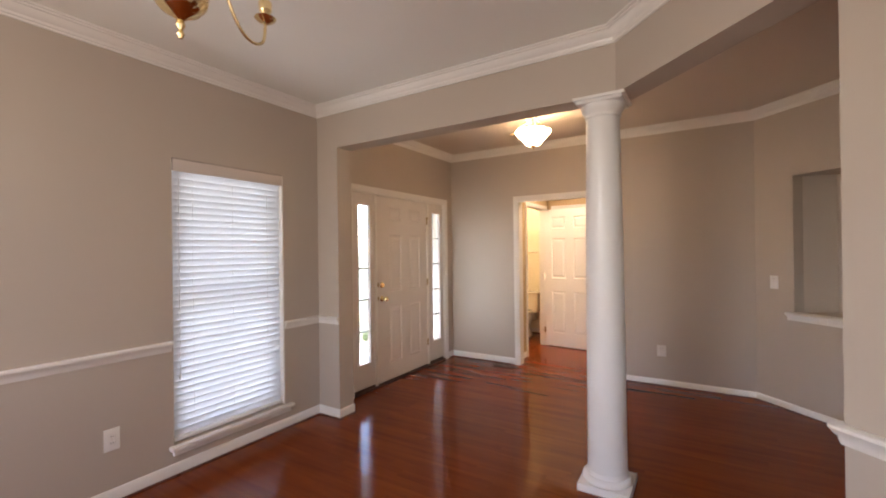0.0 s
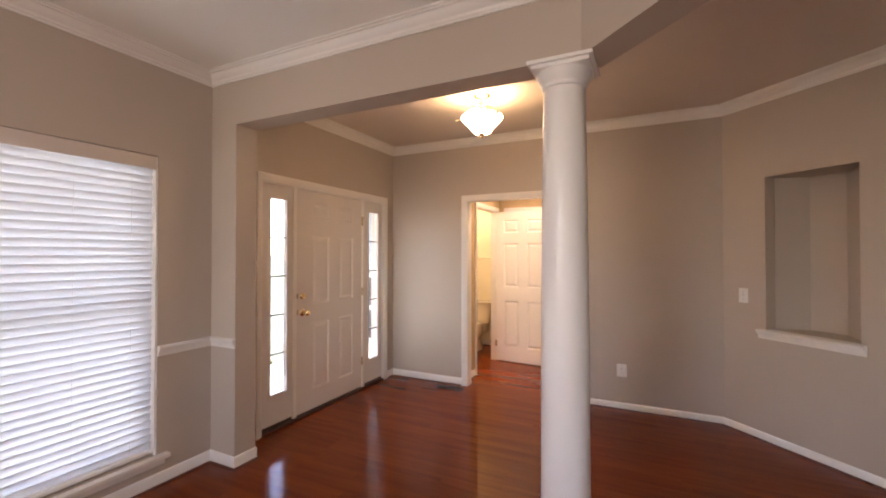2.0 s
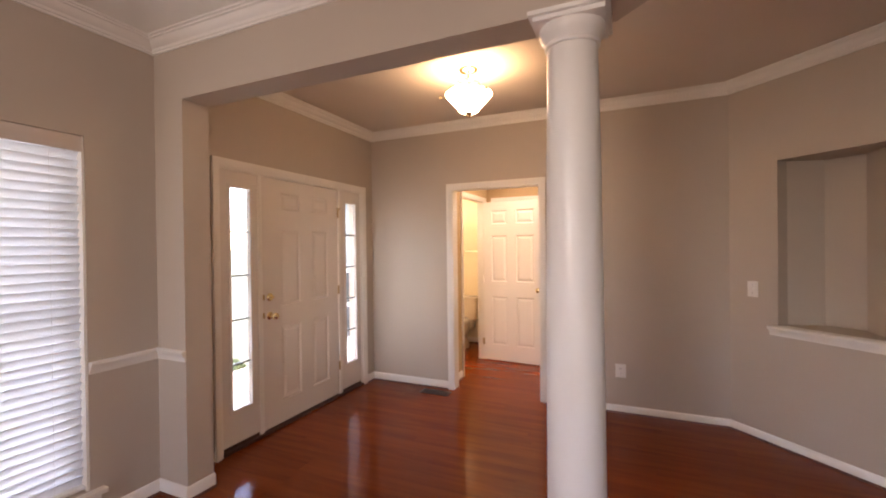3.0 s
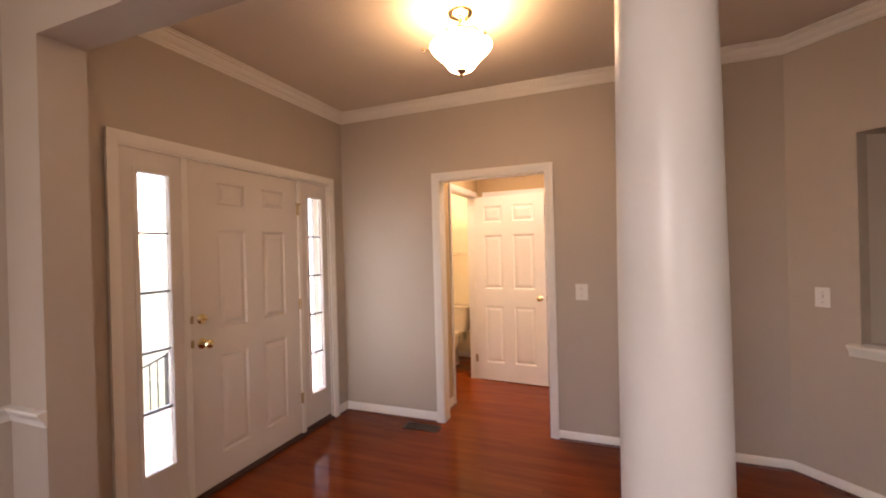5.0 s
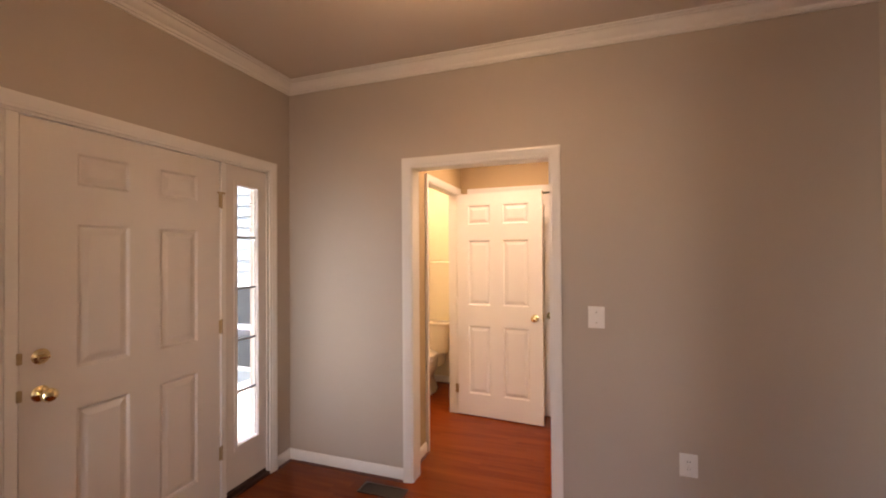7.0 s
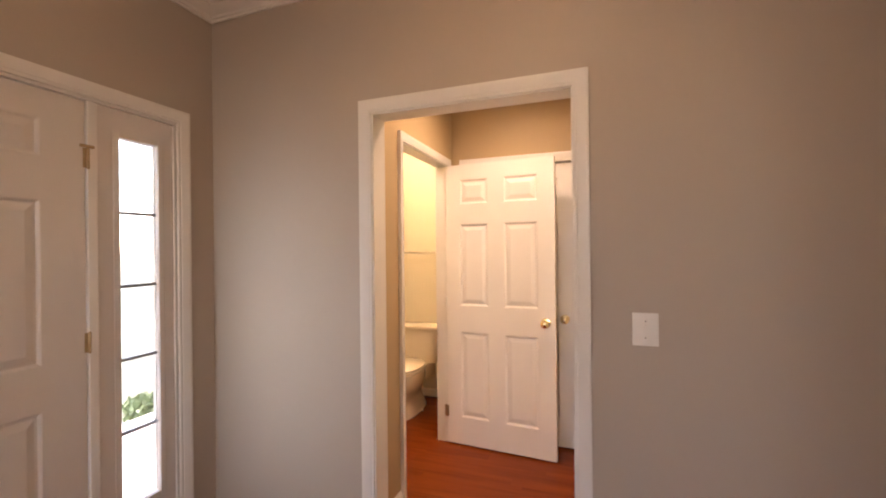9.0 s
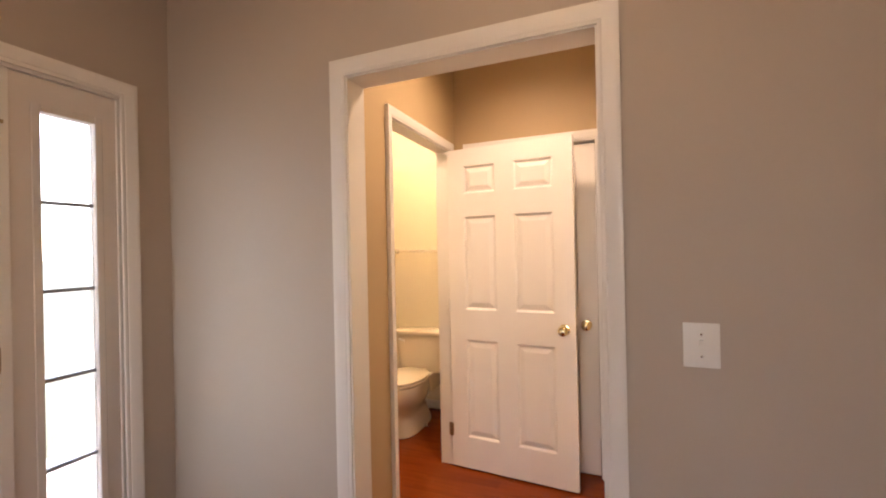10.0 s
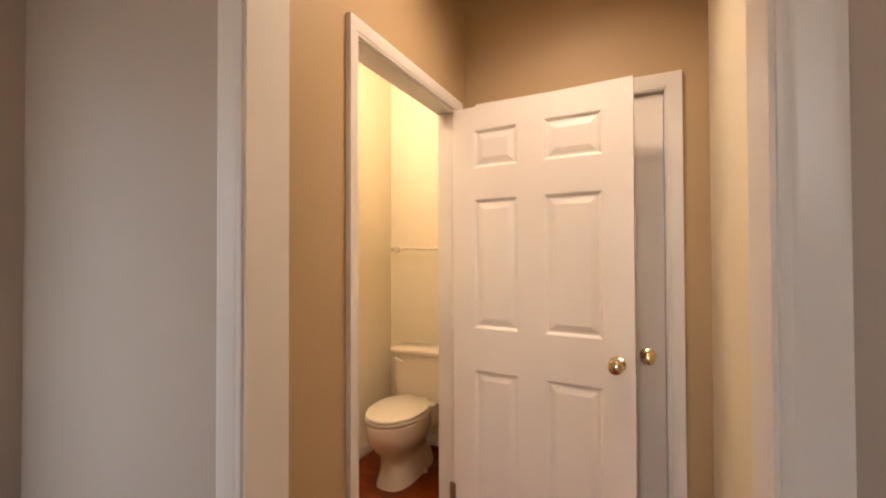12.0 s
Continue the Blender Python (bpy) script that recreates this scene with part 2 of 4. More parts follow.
def tube(bm, pts, radius, seg=10):
    """A round bar along 3D points."""
    pts = [Vector(p) for p in pts]
    rings = []
    for i, p in enumerate(pts):
        d = (pts[min(i + 1, len(pts) - 1)] - pts[max(i - 1, 0)]).normalized()
        q = d.to_track_quat("Z", "Y").to_matrix()
        rad = radius[i] if isinstance(radius, (list, tuple)) else radius
        rings.append([bm.verts.new(p + q @ Vector((rad * math.cos(2 * math.pi * k / seg), rad * math.sin(2 * math.pi * k / seg), 0))) for k in range(seg)])
    for a, b in zip(rings, rings[1:]):
        for k in range(seg):
            bm.faces.new((a[k], a[(k + 1) % seg], b[(k + 1) % seg], b[k]))
    bm.faces.new(list(reversed(rings[0])))
    bm.faces.new(rings[-1])


def smooth_path(pts, n=6):
    """Points of a smooth curve through pts."""
    p = [Vector(q) for q in pts]
    p = [2 * p[0] - p[1], *p, 2 * p[-1] - p[-2]]
    out = []
    for i in range(1, len(p) - 2):
        for k in range(n):
            t = k / n
            out.append(0.5 * (2 * p[i] + (p[i + 1] - p[i - 1]) * t + (2 * p[i - 1] - 5 * p[i] + 4 * p[i + 1] - p[i + 2]) * t * t + (3 * p[i] - p[i - 1] - 3 * p[i + 1] + p[i + 2]) * t ** 3))
    return [*out, p[-2]]


def a_tube(pts, radius, seg=10):
    bm = bmesh.new()
    tube(bm, pts, radius, seg)
    return bm


def wall(name, p0, p1, thick, z0, z1, openings, mat, label=""):
    """A wall whose room side is the plan line p0 to p1 (room to its left). Openings: (from, to, bottom, top) along it."""
    p0, p1 = Vector(p0), Vector(p1)
    length = (p1 - p0).length
    d = (p1 - p0) / length
    out = Vector((d.y, -d.x)) * thick
    ss = sorted({0.0, length, *[o[0] for o in openings], *[o[1] for o in openings]})
    zs = sorted({z0, z1, *[o[2] for o in openings], *[o[3] for o in openings]})
    ss = [s for s in ss if -1e-6 <= s <= length + 1e-6]
    zs = [z for z in zs if z0 - 1e-6 <= z <= z1 + 1e-6]
    bm = bmesh.new()
    made = {}

    def v(i, j, k):
        if (i, j, k) not in made:
            p = p0 + d * ss[i] + out * k
            made[(i, j, k)] = bm.verts.new((p.x, p.y, zs[j]))
        return made[(i, j, k)]

    def solid(i, j):
        if not (0 <= i < len(ss) - 1 and 0 <= j < len(zs) - 1):
            return False
        s, z = (ss[i] + ss[i + 1]) / 2, (zs[j] + zs[j + 1]) / 2
        return not any(a < s < b and c < z < e for a, b, c, e in openings)

    for i in range(len(ss) - 1):
        for j in range(len(zs) - 1):
            if not solid(i, j):
                continue
            for k in (0, 1):
                bm.faces.new((v(i, j, k), v(i + 1, j, k), v(i + 1, j + 1, k), v(i, j + 1, k)))
            if not solid(i - 1, j):
                bm.faces.new((v(i, j, 0), v(i, j + 1, 0), v(i, j + 1, 1), v(i, j, 1)))
            if not solid(i + 1, j):
                bm.faces.new((v(i + 1, j, 0), v(i + 1, j + 1, 0), v(i + 1, j + 1, 1), v(i + 1, j, 1)))
            if not solid(i, j - 1):
                bm.faces.new((v(i, j, 0), v(i + 1, j, 0), v(i + 1, j, 1), v(i, j, 1)))
            if not solid(i, j + 1):
                bm.faces.new((v(i, j + 1, 0), v(i + 1, j + 1, 0), v(i + 1, j + 1, 1), v(i, j + 1, 1)))
    ob = part(name, bm, mat)
    return tagged(ob, label or "greige painted drywall wall", "wall", kind="structure")

# ---- structure ----
XW, YN, YH, YB = -1.76, 5.61, 6.98, 7.68   # west wall, foyer back wall, hall far wall, bathroom far wall
XB = -0.86                                 # hall side of the bathroom wall
H = 2.74                                   # ceiling height
YD, HEAD = 3.25, 2.36                      # dining side of the header and its underside
XP = -1.51                                 # end of the west pilaster
DIAG = (1.607, 5.61)                       # where the angled foyer wall begins
BEND = (0.77, 3.25)                        # where the header turns 45 degrees
STUB = (1.575, 2.445)                      # end of the angled opening
XE = 1.90                                  # east wall of the dining room
YS = -1.30
XF = 3.40
R2 = math.sqrt(0.5)
WIN = (2.025, 2.884, 0.20, 2.085)          # dining window: y from, to, z from, to
DOOR = (3.655, 5.425, 0.0, 2.085)          # front door unit
HALL = (-0.785, 0.100, 2.055)              # cased opening: x from, to, top
BATH = (6.080, 6.850, 2.045)               # bathroom doorway: y from, to, top
CLOS = (-0.735, 0.045, 2.045)              # closet doorway

west = wall("wall_west", (XW, YB + 0.12), (XW, YS), 0.19, 0, H,
            [(YB + 0.12 - DOOR[1], YB + 0.12 - DOOR[0], -1, DOOR[3]), (YB + 0.12 - WIN[1], YB + 0.12 - WIN[0], WIN[2], WIN[3])], M_WALL)
north = wall("wall_north", DIAG, (XW, YN), 0.11, 0, H, [(DIAG[0] - HALL[1], DIAG[0] - HALL[0], -1, HALL[2])], M_WALL)
dlen = (XF - DIAG[0]) / R2
NICHE = (0.350, 0.940, 0.870, 2.068)       # along the angled wall, bottom, top
wall("wall_angled", (XF, DIAG[1] - (XF - DIAG[0])), DIAG, 0.11, 0, H, [(dlen - NICHE[1], dlen - NICHE[0], NICHE[2], NICHE[3])], M_WALL)
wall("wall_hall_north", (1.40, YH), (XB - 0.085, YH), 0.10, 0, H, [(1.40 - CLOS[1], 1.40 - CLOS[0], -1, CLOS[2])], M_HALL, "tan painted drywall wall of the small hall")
wall("wall_closet_back", (0.4, YH + 0.6), (XB, YH + 0.6), 0.06, 0, H, [], M_WALL)
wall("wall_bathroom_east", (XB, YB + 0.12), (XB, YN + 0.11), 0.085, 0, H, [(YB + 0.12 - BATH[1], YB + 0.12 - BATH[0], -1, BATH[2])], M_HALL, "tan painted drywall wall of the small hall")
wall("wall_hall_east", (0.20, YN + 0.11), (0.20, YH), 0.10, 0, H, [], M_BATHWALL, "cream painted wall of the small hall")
wall("wall_bathroom_north", (XB - 0.085, YB), (XW, YB), 0.12, 0, H, [], M_BATHWALL)
wall("wall_bathroom_lining", (XW + 0.004, YB), (XW + 0.004, YN + 0.11), 0.003, 0, H, [], M_BATHWALL)
# openings in the south and east walls are unseen, added for the fill lamps
wall("wall_south", (XW, YS), (XF, YS), 0.15, 0, H, [(0.83, 2.13, 0.95, 2.55), (3.95, 5.0, 0.2, 2.15)], M_WALL)
wall("wall_east", (XE, YS), (XE, STUB[1] - (XE - STUB[0])), 0.15, 0, H, [(0.65, 2.65, 0.25, 2.25)], M_WALL)
wall("wall_far_east", (XF, YS), (XF, DIAG[1] - (XF - DIAG[0]) + 0.1), 0.12, 0, H, [], M_WALL)

# the pilaster, header and stub of the opening between dining room and foyer
bm = bmesh.new()
sweep(bm, [(XE + 0.12, STUB[1] - (XE + 0.12 - STUB[0])), BEND, (XW, YD)], [(0, HEAD), (0, H), (-0.17, H), (-0.17, HEAD)])
tagged(part("wall_header", bm, M_WALL), "greige drywall header that bends over the column", "wall", kind="structure")
tagged(part("wall_pilaster", a_box(XW, YD, 0, XP, YD + 0.17, HEAD), M_WALL), "greige drywall pilaster at the dining opening", "wall", kind="structure")
bm = bmesh.new()
sweep(bm, [(XE + 0.12, STUB[1] - (XE + 0.12 - STUB[0])), STUB], [(0, 0), (0, HEAD), (-0.17, HEAD), (-0.17, 0)])
tagged(part("wall_stub", bm, M_WALL), "greige drywall wall end at the dining opening", "wall", kind="structure")

# niche lining
def on_diag(s, o, z):
    """A point s along the angled wall from its west end and o into the room."""
    return Vector((DIAG[0] + s * R2 - o * R2, DIAG[1] - s * R2 - o * R2, z))


bm = bmesh.new()
plan = [(NICHE[0], -0.11), (NICHE[0] + 0.115, -0.335), (NICHE[0] + 0.345, -0.345), (NICHE[1], -0.11)]
lo = [bm.verts.new(on_diag(s, o, NICHE[2])) for s, o in plan]
hi = [bm.verts.new(on_diag(s, o, NICHE[3])) for s, o in plan]
for i in range(len(plan) - 1):
    bm.faces.new((lo[i], lo[i + 1], hi[i + 1], hi[i]))
bm.faces.new(lo)
bm.faces.new(hi)
tagged(part("wall_niche", bm, M_WALL), "greige painted drywall lining of the wall niche", "niche", kind="structure")

# ceilings and floor slab
bm = bmesh.new()
for poly in ([(XW - 0.2, YS - 0.2), (XE + 0.3, YS - 0.2), (XE + 0.12, STUB[1] - (XE + 0.12 - STUB[0]) + 0.1), (BEND[0] + 0.04, BEND[1] + 0.09), (XW - 0.2, YD + 0.09)],):
    a = [bm.verts.new((x, y, H)) for x, y in poly]
    b = [bm.verts.new((x, y, H + 0.08)) for x, y in poly]
    bm.faces.new(a), bm.faces.new(b)
    for i in range(len(poly)):
        j = (i + 1) % len(poly)
        bm.faces.new((a[i], a[j], b[j], b[i]))
tagged(part("ceiling_dining", bm, M_CEIL), "pale flat painted dining room ceiling", "ceiling", kind="structure")
tagged(part("ceiling_foyer", a_box(XW - 0.19, YS - 0.2, H + 0.004, XF + 0.2, YN + 0.05, H + 0.10), M_CEIL_WARM), "foyer ceiling, coloured tan for warm lamp light and shade", "ceiling", kind="structure")
tagged(part("ceiling_hall", a_box(XW - 0.19, YN + 0.05, H + 0.002, 1.5, YB + 0.2, H + 0.10), M_CEIL), "pale painted hall ceiling", "ceiling", kind="structure")
floor = tagged(part("floor", a_box(XW - 0.18, YS - 0.14, -0.10, XF + 0.11, YB + 0.1, -0.006), M_SUB), "glossy reddish cherry hardwood plank floor", "floor", kind="structure")

# ---- trim ----
CROWN = [(0, H), (0, 2.655), (0.012, 2.655), (0.013, 2.666), (0.019, 2.669), (0.023, 2.682), (0.036, 2.690), (0.050, 2.703), (0.058, 2.718), (0.070, 2.720), (0.071, 2.729), (0.084, 2.730), (0.084, H)]
CROWN = [(o, z - 0.001 if z == H else z) for o, z in CROWN]
RAIL = [(0, 0.818), (0.006, 0.816), (0.010, 0.828), (0.012, 0.842), (0.020, 0.850), (0.026, 0.862), (0.030, 0.866), (0.030, 0.876), (0.022, 0.882), (0, 0.882)]
BASE = [(0, -0.005), (0.013, -0.005), (0.014, 0.062), (0.010, 0.071), (0.006, 0.079), (0, 0.081)]
BASE_LOW = [(o, z * 0.80 if z > 0 else z) for o, z in BASE]
SHOE = [(0.0145, -0.005), (0.027, -0.005), (0.026, 0.004), (0.022, 0.009), (0.0145, 0.012)]


def trim(name, path, profile, mat, label, closed=False):
    tagged(swept(name, path, profile, mat, closed=closed, smooth=True), label, "trim", kind="structure")


STUB_IN = (XE, STUB[1] - (XE - STUB[0]))
dining_loop = [(XW, YS), (XE, YS), STUB_IN, BEND, (XW, YD)]
trim("crown_dining", dining_loop, CROWN, M_TRIM, "white stepped crown moulding round the dining room", closed=True)
foyer_crown = [(XF, DIAG[1] - (XF - DIAG[0])), DIAG, (XW, YN), (XW, YD + 0.17)]
trim("crown_foyer", foyer_crown, CROWN, M_TRIM, "white stepped crown moulding round the foyer")
# baseboards and stained shoe mouldings
stub_back = (STUB[0] + 0.17 * R2, STUB[1] + 0.17 * R2)
base_runs = [
    ("baseboard_dining", [(XP, YD + 0.17), (XP, YD), (XW, YD), (XW, YS), (XE, YS), STUB_IN, STUB, stub_back]),
    ("baseboard_foyer_corner", [(HALL[0] - 0.062, YN), (XW, YN), (XW, DOOR[1] + 0.044)]),
    ("baseboard_foyer", [(XF, DIAG[1] - (XF - DIAG[0])), DIAG, (HALL[1] + 0.062, YN)]),
    ("baseboard_foyer_west", [(XW, DOOR[0] - 0.044), (XW, YD + 0.17), (XP, YD + 0.17)]),
    ("baseboard_hall", [(XB, BATH[0] - 0.062), (XB, YN + 0.11), (HALL[0] - 0.005, YN + 0.11)]),
    ("baseboard_hall_north", [(0.20, YN + 0.11), (0.20, YH), (CLOS[1] + 0.064, YH)]),
    ("baseboard_bathroom", [(XB - 0.085, YB), (XW + 0.005, YB), (XW + 0.005, YN + 0.12)]),
]
for nm, run in base_runs:
    trim(nm, run, BASE_LOW if nm == "baseboard_foyer" else BASE, M_TRIM, "white painted baseboard with a rounded top")
    trim("shoe_" + nm, run, SHOE, M_SHOE, "reddish stained shoe moulding along the baseboard")
# chair rails, broken at the window
trim("chair_rail", [(XP + 0.004, YD), (XW, YD), (XW, WIN[1] + 0.002)], RAIL, M_TRIM, "white moulded chair rail")
trim("chair_rail_west", [(XW, WIN[0] - 0.012), (XW, YS), (XE, YS), STUB_IN, STUB, stub_back], RAIL, M_TRIM, "white moulded chair rail")
# sill of the niche
bm = bmesh.new()
sill_s = (NICHE[0] - 0.05, NICHE[1] + 0.03)
path = [on_diag(s, 0.0, 0).xy for s in (sill_s[1], sill_s[0])]
sweep(bm, path, [(0, 0.802), (0.014, 0.802), (0.016, 0.822), (0.024, 0.834), (0.030, 0.846), (0.044, 0.850), (0.048, 0.860), (0.044, 0.871), (0, 0.873)])
tagged(part("trim_niche_sill", bm, M_TRIM, smooth=True), "white moulded sill under the wall niche", "trim", kind="structure")
bm = bmesh.new()
sweep(bm, [on_diag(s, 0.0, 0).xy for s in (NICHE[1] - 0.001, NICHE[0] + 0.001)], [(0.0, 0.866), (0.0, 0.874), (-0.05, 0.874), (-0.05, 0.866)])
tagged(part("trim_niche_shelf", bm, M_TRIM), "white nosing board at the front of the wall niche", "trim", kind="structure")

# casings: profile across the width (from the opening outwards, thickness)
CASING = [(0.0, 0.0), (0.0, 0.010), (0.006, 0.013), (0.012, 0.012), (0.018, 0.016), (0.044, 0.019), (0.052, 0.021), (0.060, 0.020), (0.060, 0.0)]


def casing(name, origin, along, out, w, h, label, wide=1.0):
    """A mitred casing round a doorway of width w and height h on a wall: origin at its lower left corner, along the wall, out of the wall."""
    o, al, ou, up = Vector(origin), Vector(along), Vector(out), Vector((0, 0, 1))
    bm = bmesh.new()
    rings = []
    for corner, da, dz in (((0, 0), -1, 0), ((0, h), -1, 1), ((w, h), 1, 1), ((w, 0), 1, 0)):
        rings.append([bm.verts.new(o + al * (corner[0] + da * a * wide) + up * (corner[1] + dz * a * wide) + ou * t) for a, t in CASING])
    k = len(CASING)
    for r0, r1 in zip(rings, rings[1:]):
        for j in range(k):
            bm.faces.new((r0[j], r0[(j + 1) % k], r1[(j + 1) % k], r1[j]))
    bm.faces.new(rings[0]), bm.faces.new(rings[-1])
    return tagged(part(name, bm, M_TRIM, smooth=True), label, "trim", kind="structure")


def jamb(name, origin, along, out, w, h, depth, label, t=0.018):
    o, al, ou = Vector(origin), Vector(along), Vector(out)
    bm = bmesh.new()
    prof = [(0, 0.0), (t, 0.0), (t, -depth), (0, -depth)]
    rings = []
    for corner, da, dz in (((0, 0), 1, 0), ((0, h), 1, -1), ((w, h), -1, -1), ((w, 0), -1, 0)):
        rings.append([bm.verts.new(o + al * (corner[0] + da * a) + Vector((0, 0, 1)) * (corner[1] + dz * a) + ou * q) for a, q in prof])
    for r0, r1 in zip(rings, rings[1:]):
        for j in range(4):
            bm.faces.new((r0[j], r0[(j + 1) % 4], r1[(j + 1) % 4], r1[j]))
    bm.faces.new(rings[0]), bm.faces.new(rings[-1])
    return tagged(part(name, bm, M_TRIM), label, "trim", kind="structure")


casing("trim_hall_opening", (HALL[0], YN, 0), (1, 0, 0), (0, -1, 0), HALL[1] - HALL[0], HALL[2], "white moulded casing round the hall opening")
casing("trim_hall_opening_back", (HALL[0], YN + 0.11, 0), (1, 0, 0), (0, 1, 0), HALL[1] - HALL[0], HALL[2], "white moulded casing round the hall opening")
jamb("trim_hall_jamb", (HALL[0] - 0.012, YN - 0.002, 0), (1, 0, 0), (0, -1, 0), HALL[1] - HALL[0] + 0.024, HALL[2] + 0.012, 0.114, "white jamb of the hall opening")
casing("trim_bathroom_door", (XB, BATH[0], 0), (0, 1, 0), (1, 0, 0), BATH[1] - BATH[0], BATH[2], "white moulded casing round the bathroom doorway", wide=0.85)
jamb("trim_bathroom_jamb", (XB + 0.002, BATH[0] - 0.012, 0), (0, 1, 0), (1, 0, 0), BATH[1] - BATH[0] + 0.024, BATH[2] + 0.012, 0.09, "white jamb of the bathroom doorway")
casing("trim_closet_door", (CLOS[0], YH, 0), (1, 0, 0), (0, -1, 0), CLOS[1] - CLOS[0], CLOS[2], "white moulded casing round the closet doorway")
jamb("trim_closet_jamb", (CLOS[0] - 0.012, YH - 0.002, 0), (1, 0, 0), (0, -1, 0), CLOS[1] - CLOS[0] + 0.024, CLOS[2] + 0.012, 0.10, "white jamb of the closet doorway")
casing("trim_front_door", (XW, DOOR[0] + 0.025, 0), (0, 1, 0), (1, 0, 0), DOOR[1] - DOOR[0] - 0.05, DOOR[3] - 0.022, "white moulded casing round the front door")


# ---- doors ----
def panel_mesh(w, h, t):
    """A raised door panel with an ogee border on both sides, w by h, in a leaf of thickness t."""
    bm = bmesh.new()
    for side in (-1, 1):
        rings = []
        for ins, dep in ((0, 0.0), (0.006, 0.003), (0.012, 0.009), (0.020, 0.009), (0.044, 0.002), (0.047, 0.0015)):
            y = side * (t / 2 - dep)
            rings.append([bm.verts.new(p) for p in ((ins, y, ins), (w - ins, y, ins), (w - ins, y, h - ins), (ins, y, h - ins))])
        for a, b in zip(rings, rings[1:]):
            for k in range(4):
                bm.faces.new((a[k], a[(k + 1) % 4], b[(k + 1) % 4], b[k]))
        bm.faces.new(rings[-1])
    return bm


def door_leaf(thing, w, h, t, cols, rows, mat=M_LEAF_DOOR):
    """Stiles and rails with six raised panels; local x across, z up, y through, front at -y."""
    xs = sorted({0, w, *[c for p in cols for c in p]})
    zs = sorted({0, h, *[c for p in rows for c in p]})
    bm = bmesh.new()
    for i in range(len(xs) - 1):
        for j in range(len(zs) - 1):
            mx, mz = (xs[i] + xs[i + 1]) / 2, (zs[j] + zs[j + 1]) / 2
            if any(a < mx < b for a, b in cols) and any(a < mz < b for a, b in rows):
                continue
            for y in (-t / 2, t / 2):
                bm.faces.new([bm.verts.new(p) for p in ((xs[i], y, zs[j]), (xs[i + 1], y, zs[j]), (xs[i + 1], y, zs[j + 1]), (xs[i], y, zs[j + 1]))])
    for a, b in (((0, 0), (w, 0)), ((w, 0), (w, h)), ((w, h), (0, h)), ((0, h), (0, 0))):
        bm.faces.new([bm.verts.new(p) for p in ((a[0], -t / 2, a[1]), (b[0], -t / 2, b[1]), (b[0], t / 2, b[1]), (a[0], t / 2, a[1]))])
    bmesh.ops.remove_doubles(bm, verts=bm.verts[:], dist=1e-5)
    part("stiles_and_rails", bm, mat, thing)
    for a, b in cols:
        for c, d in rows:
            p = part("panel", panel_mesh(b - a, d - c, t), mat, thing)
            p.location = (a, 0, c)


KNOB = [(0.0, 0.0), (0.031, 0.0), (0.033, 0.003), (0.030, 0.007), (0.014, 0.010), (0.011, 0.016), (0.011, 0.026), (0.018, 0.031), (0.027, 0.040), (0.029, 0.050), (0.025, 0.060), (0.014, 0.066), (0.0, 0.067)]


def add_knob(thing, x, z, t, side=-1):
    m = Matrix.Translation((x, side * t / 2, z)) @ Matrix.Rotation(radians(90 if side < 0 else -90), 4, "X")
    return part("door_knob", turned(KNOB, 28, m), M_BRASS, thing, "polished brass knob", smooth=True)


def add_hinge(thing, x, z, y, mat=M_DULLBRASS, label="dull brass hinge"):
    bm = bmesh.new()
    lathe(bm, [(0.0, -0.046), (0.0035, -0.044), (0.0055, -0.040), (0.0055, 0.040), (0.0035, 0.044), (0.0, 0.046)], 12, Matrix.Translation((x, y, z)))
    box(bm, x - 0.016, y + 0.002, z - 0.040, x + 0.016, y + 0.006, z + 0.040)
    return part("hinge", bm, mat, thing, label, smooth=True)


T = 0.035
ROWS6 = [(0.195, 0.815), (1.005, 1.595), (1.74, 1.915)]
bath_turn = math.degrees(math.atan2(-0.062, 0.785))
bath_door = empty("door_bathroom", pose(XB + 0.004, 6.838, 0.012, 0, 0, bath_turn), "white six-panel interior door standing open", "door", kind="structure")
door_leaf(bath_door, 0.785, 2.025, T, [(0.110, 0.320), (0.438, 0.670)], ROWS6)
add_knob(bath_door, 0.722, 0.915, T)
add_knob(bath_door, 0.722, 0.915, T, 1)
add_hinge(bath_door, -0.006, 0.23, -T / 2 - 0.004)
add_hinge(bath_door, -0.006, 1.03, -T / 2 - 0.004, M_TRIM, "hinge painted over in white")
part("latch_plate", a_box(0.7845, -0.012, 0.885, 0.787, 0.012, 0.945), M_DULLBRASS, bath_door, "brass latch plate")

closet = empty("door_closet", pose(CLOS[0] + 0.010, YH + 0.016 + T / 2, 0.012), "white six-panel closet door, closed", "door", kind="structure")
cw = CLOS[1] - CLOS[0] - 0.020
door_leaf(closet, cw, 2.02, T, [(0.110, 0.325), (0.435, cw - 0.110)], ROWS6)
add_knob(closet, cw - 0.066, 0.910, T)

# front entry: frame, two sidelights and the leaf
entry = empty("door_entry_frame", pose(0, 0, 0), "white front entry frame with two glazed sidelights", "door", kind="structure")
XD = XW - 0.018   # inner face of the leaf
bm = bmesh.new()
y0, y1, zt = DOOR[0], DOOR[1], DOOR[3]
for a, b in ((y0 + 0.001, y0 + 0.032), (4.028, 4.068), (5.018, 5.056), (y1 - 0.032, y1 - 0.001)):
    box(bm, XW - 0.12, a, 0.0, XW - 0.010, b, zt - 0.033, bevel=0.003)
box(bm, XW - 0.12, y0 + 0.001, zt - 0.033, XW - 0.004, y1 - 0.001, zt - 0.001)
part("frame", bm, M_TRIM, entry)
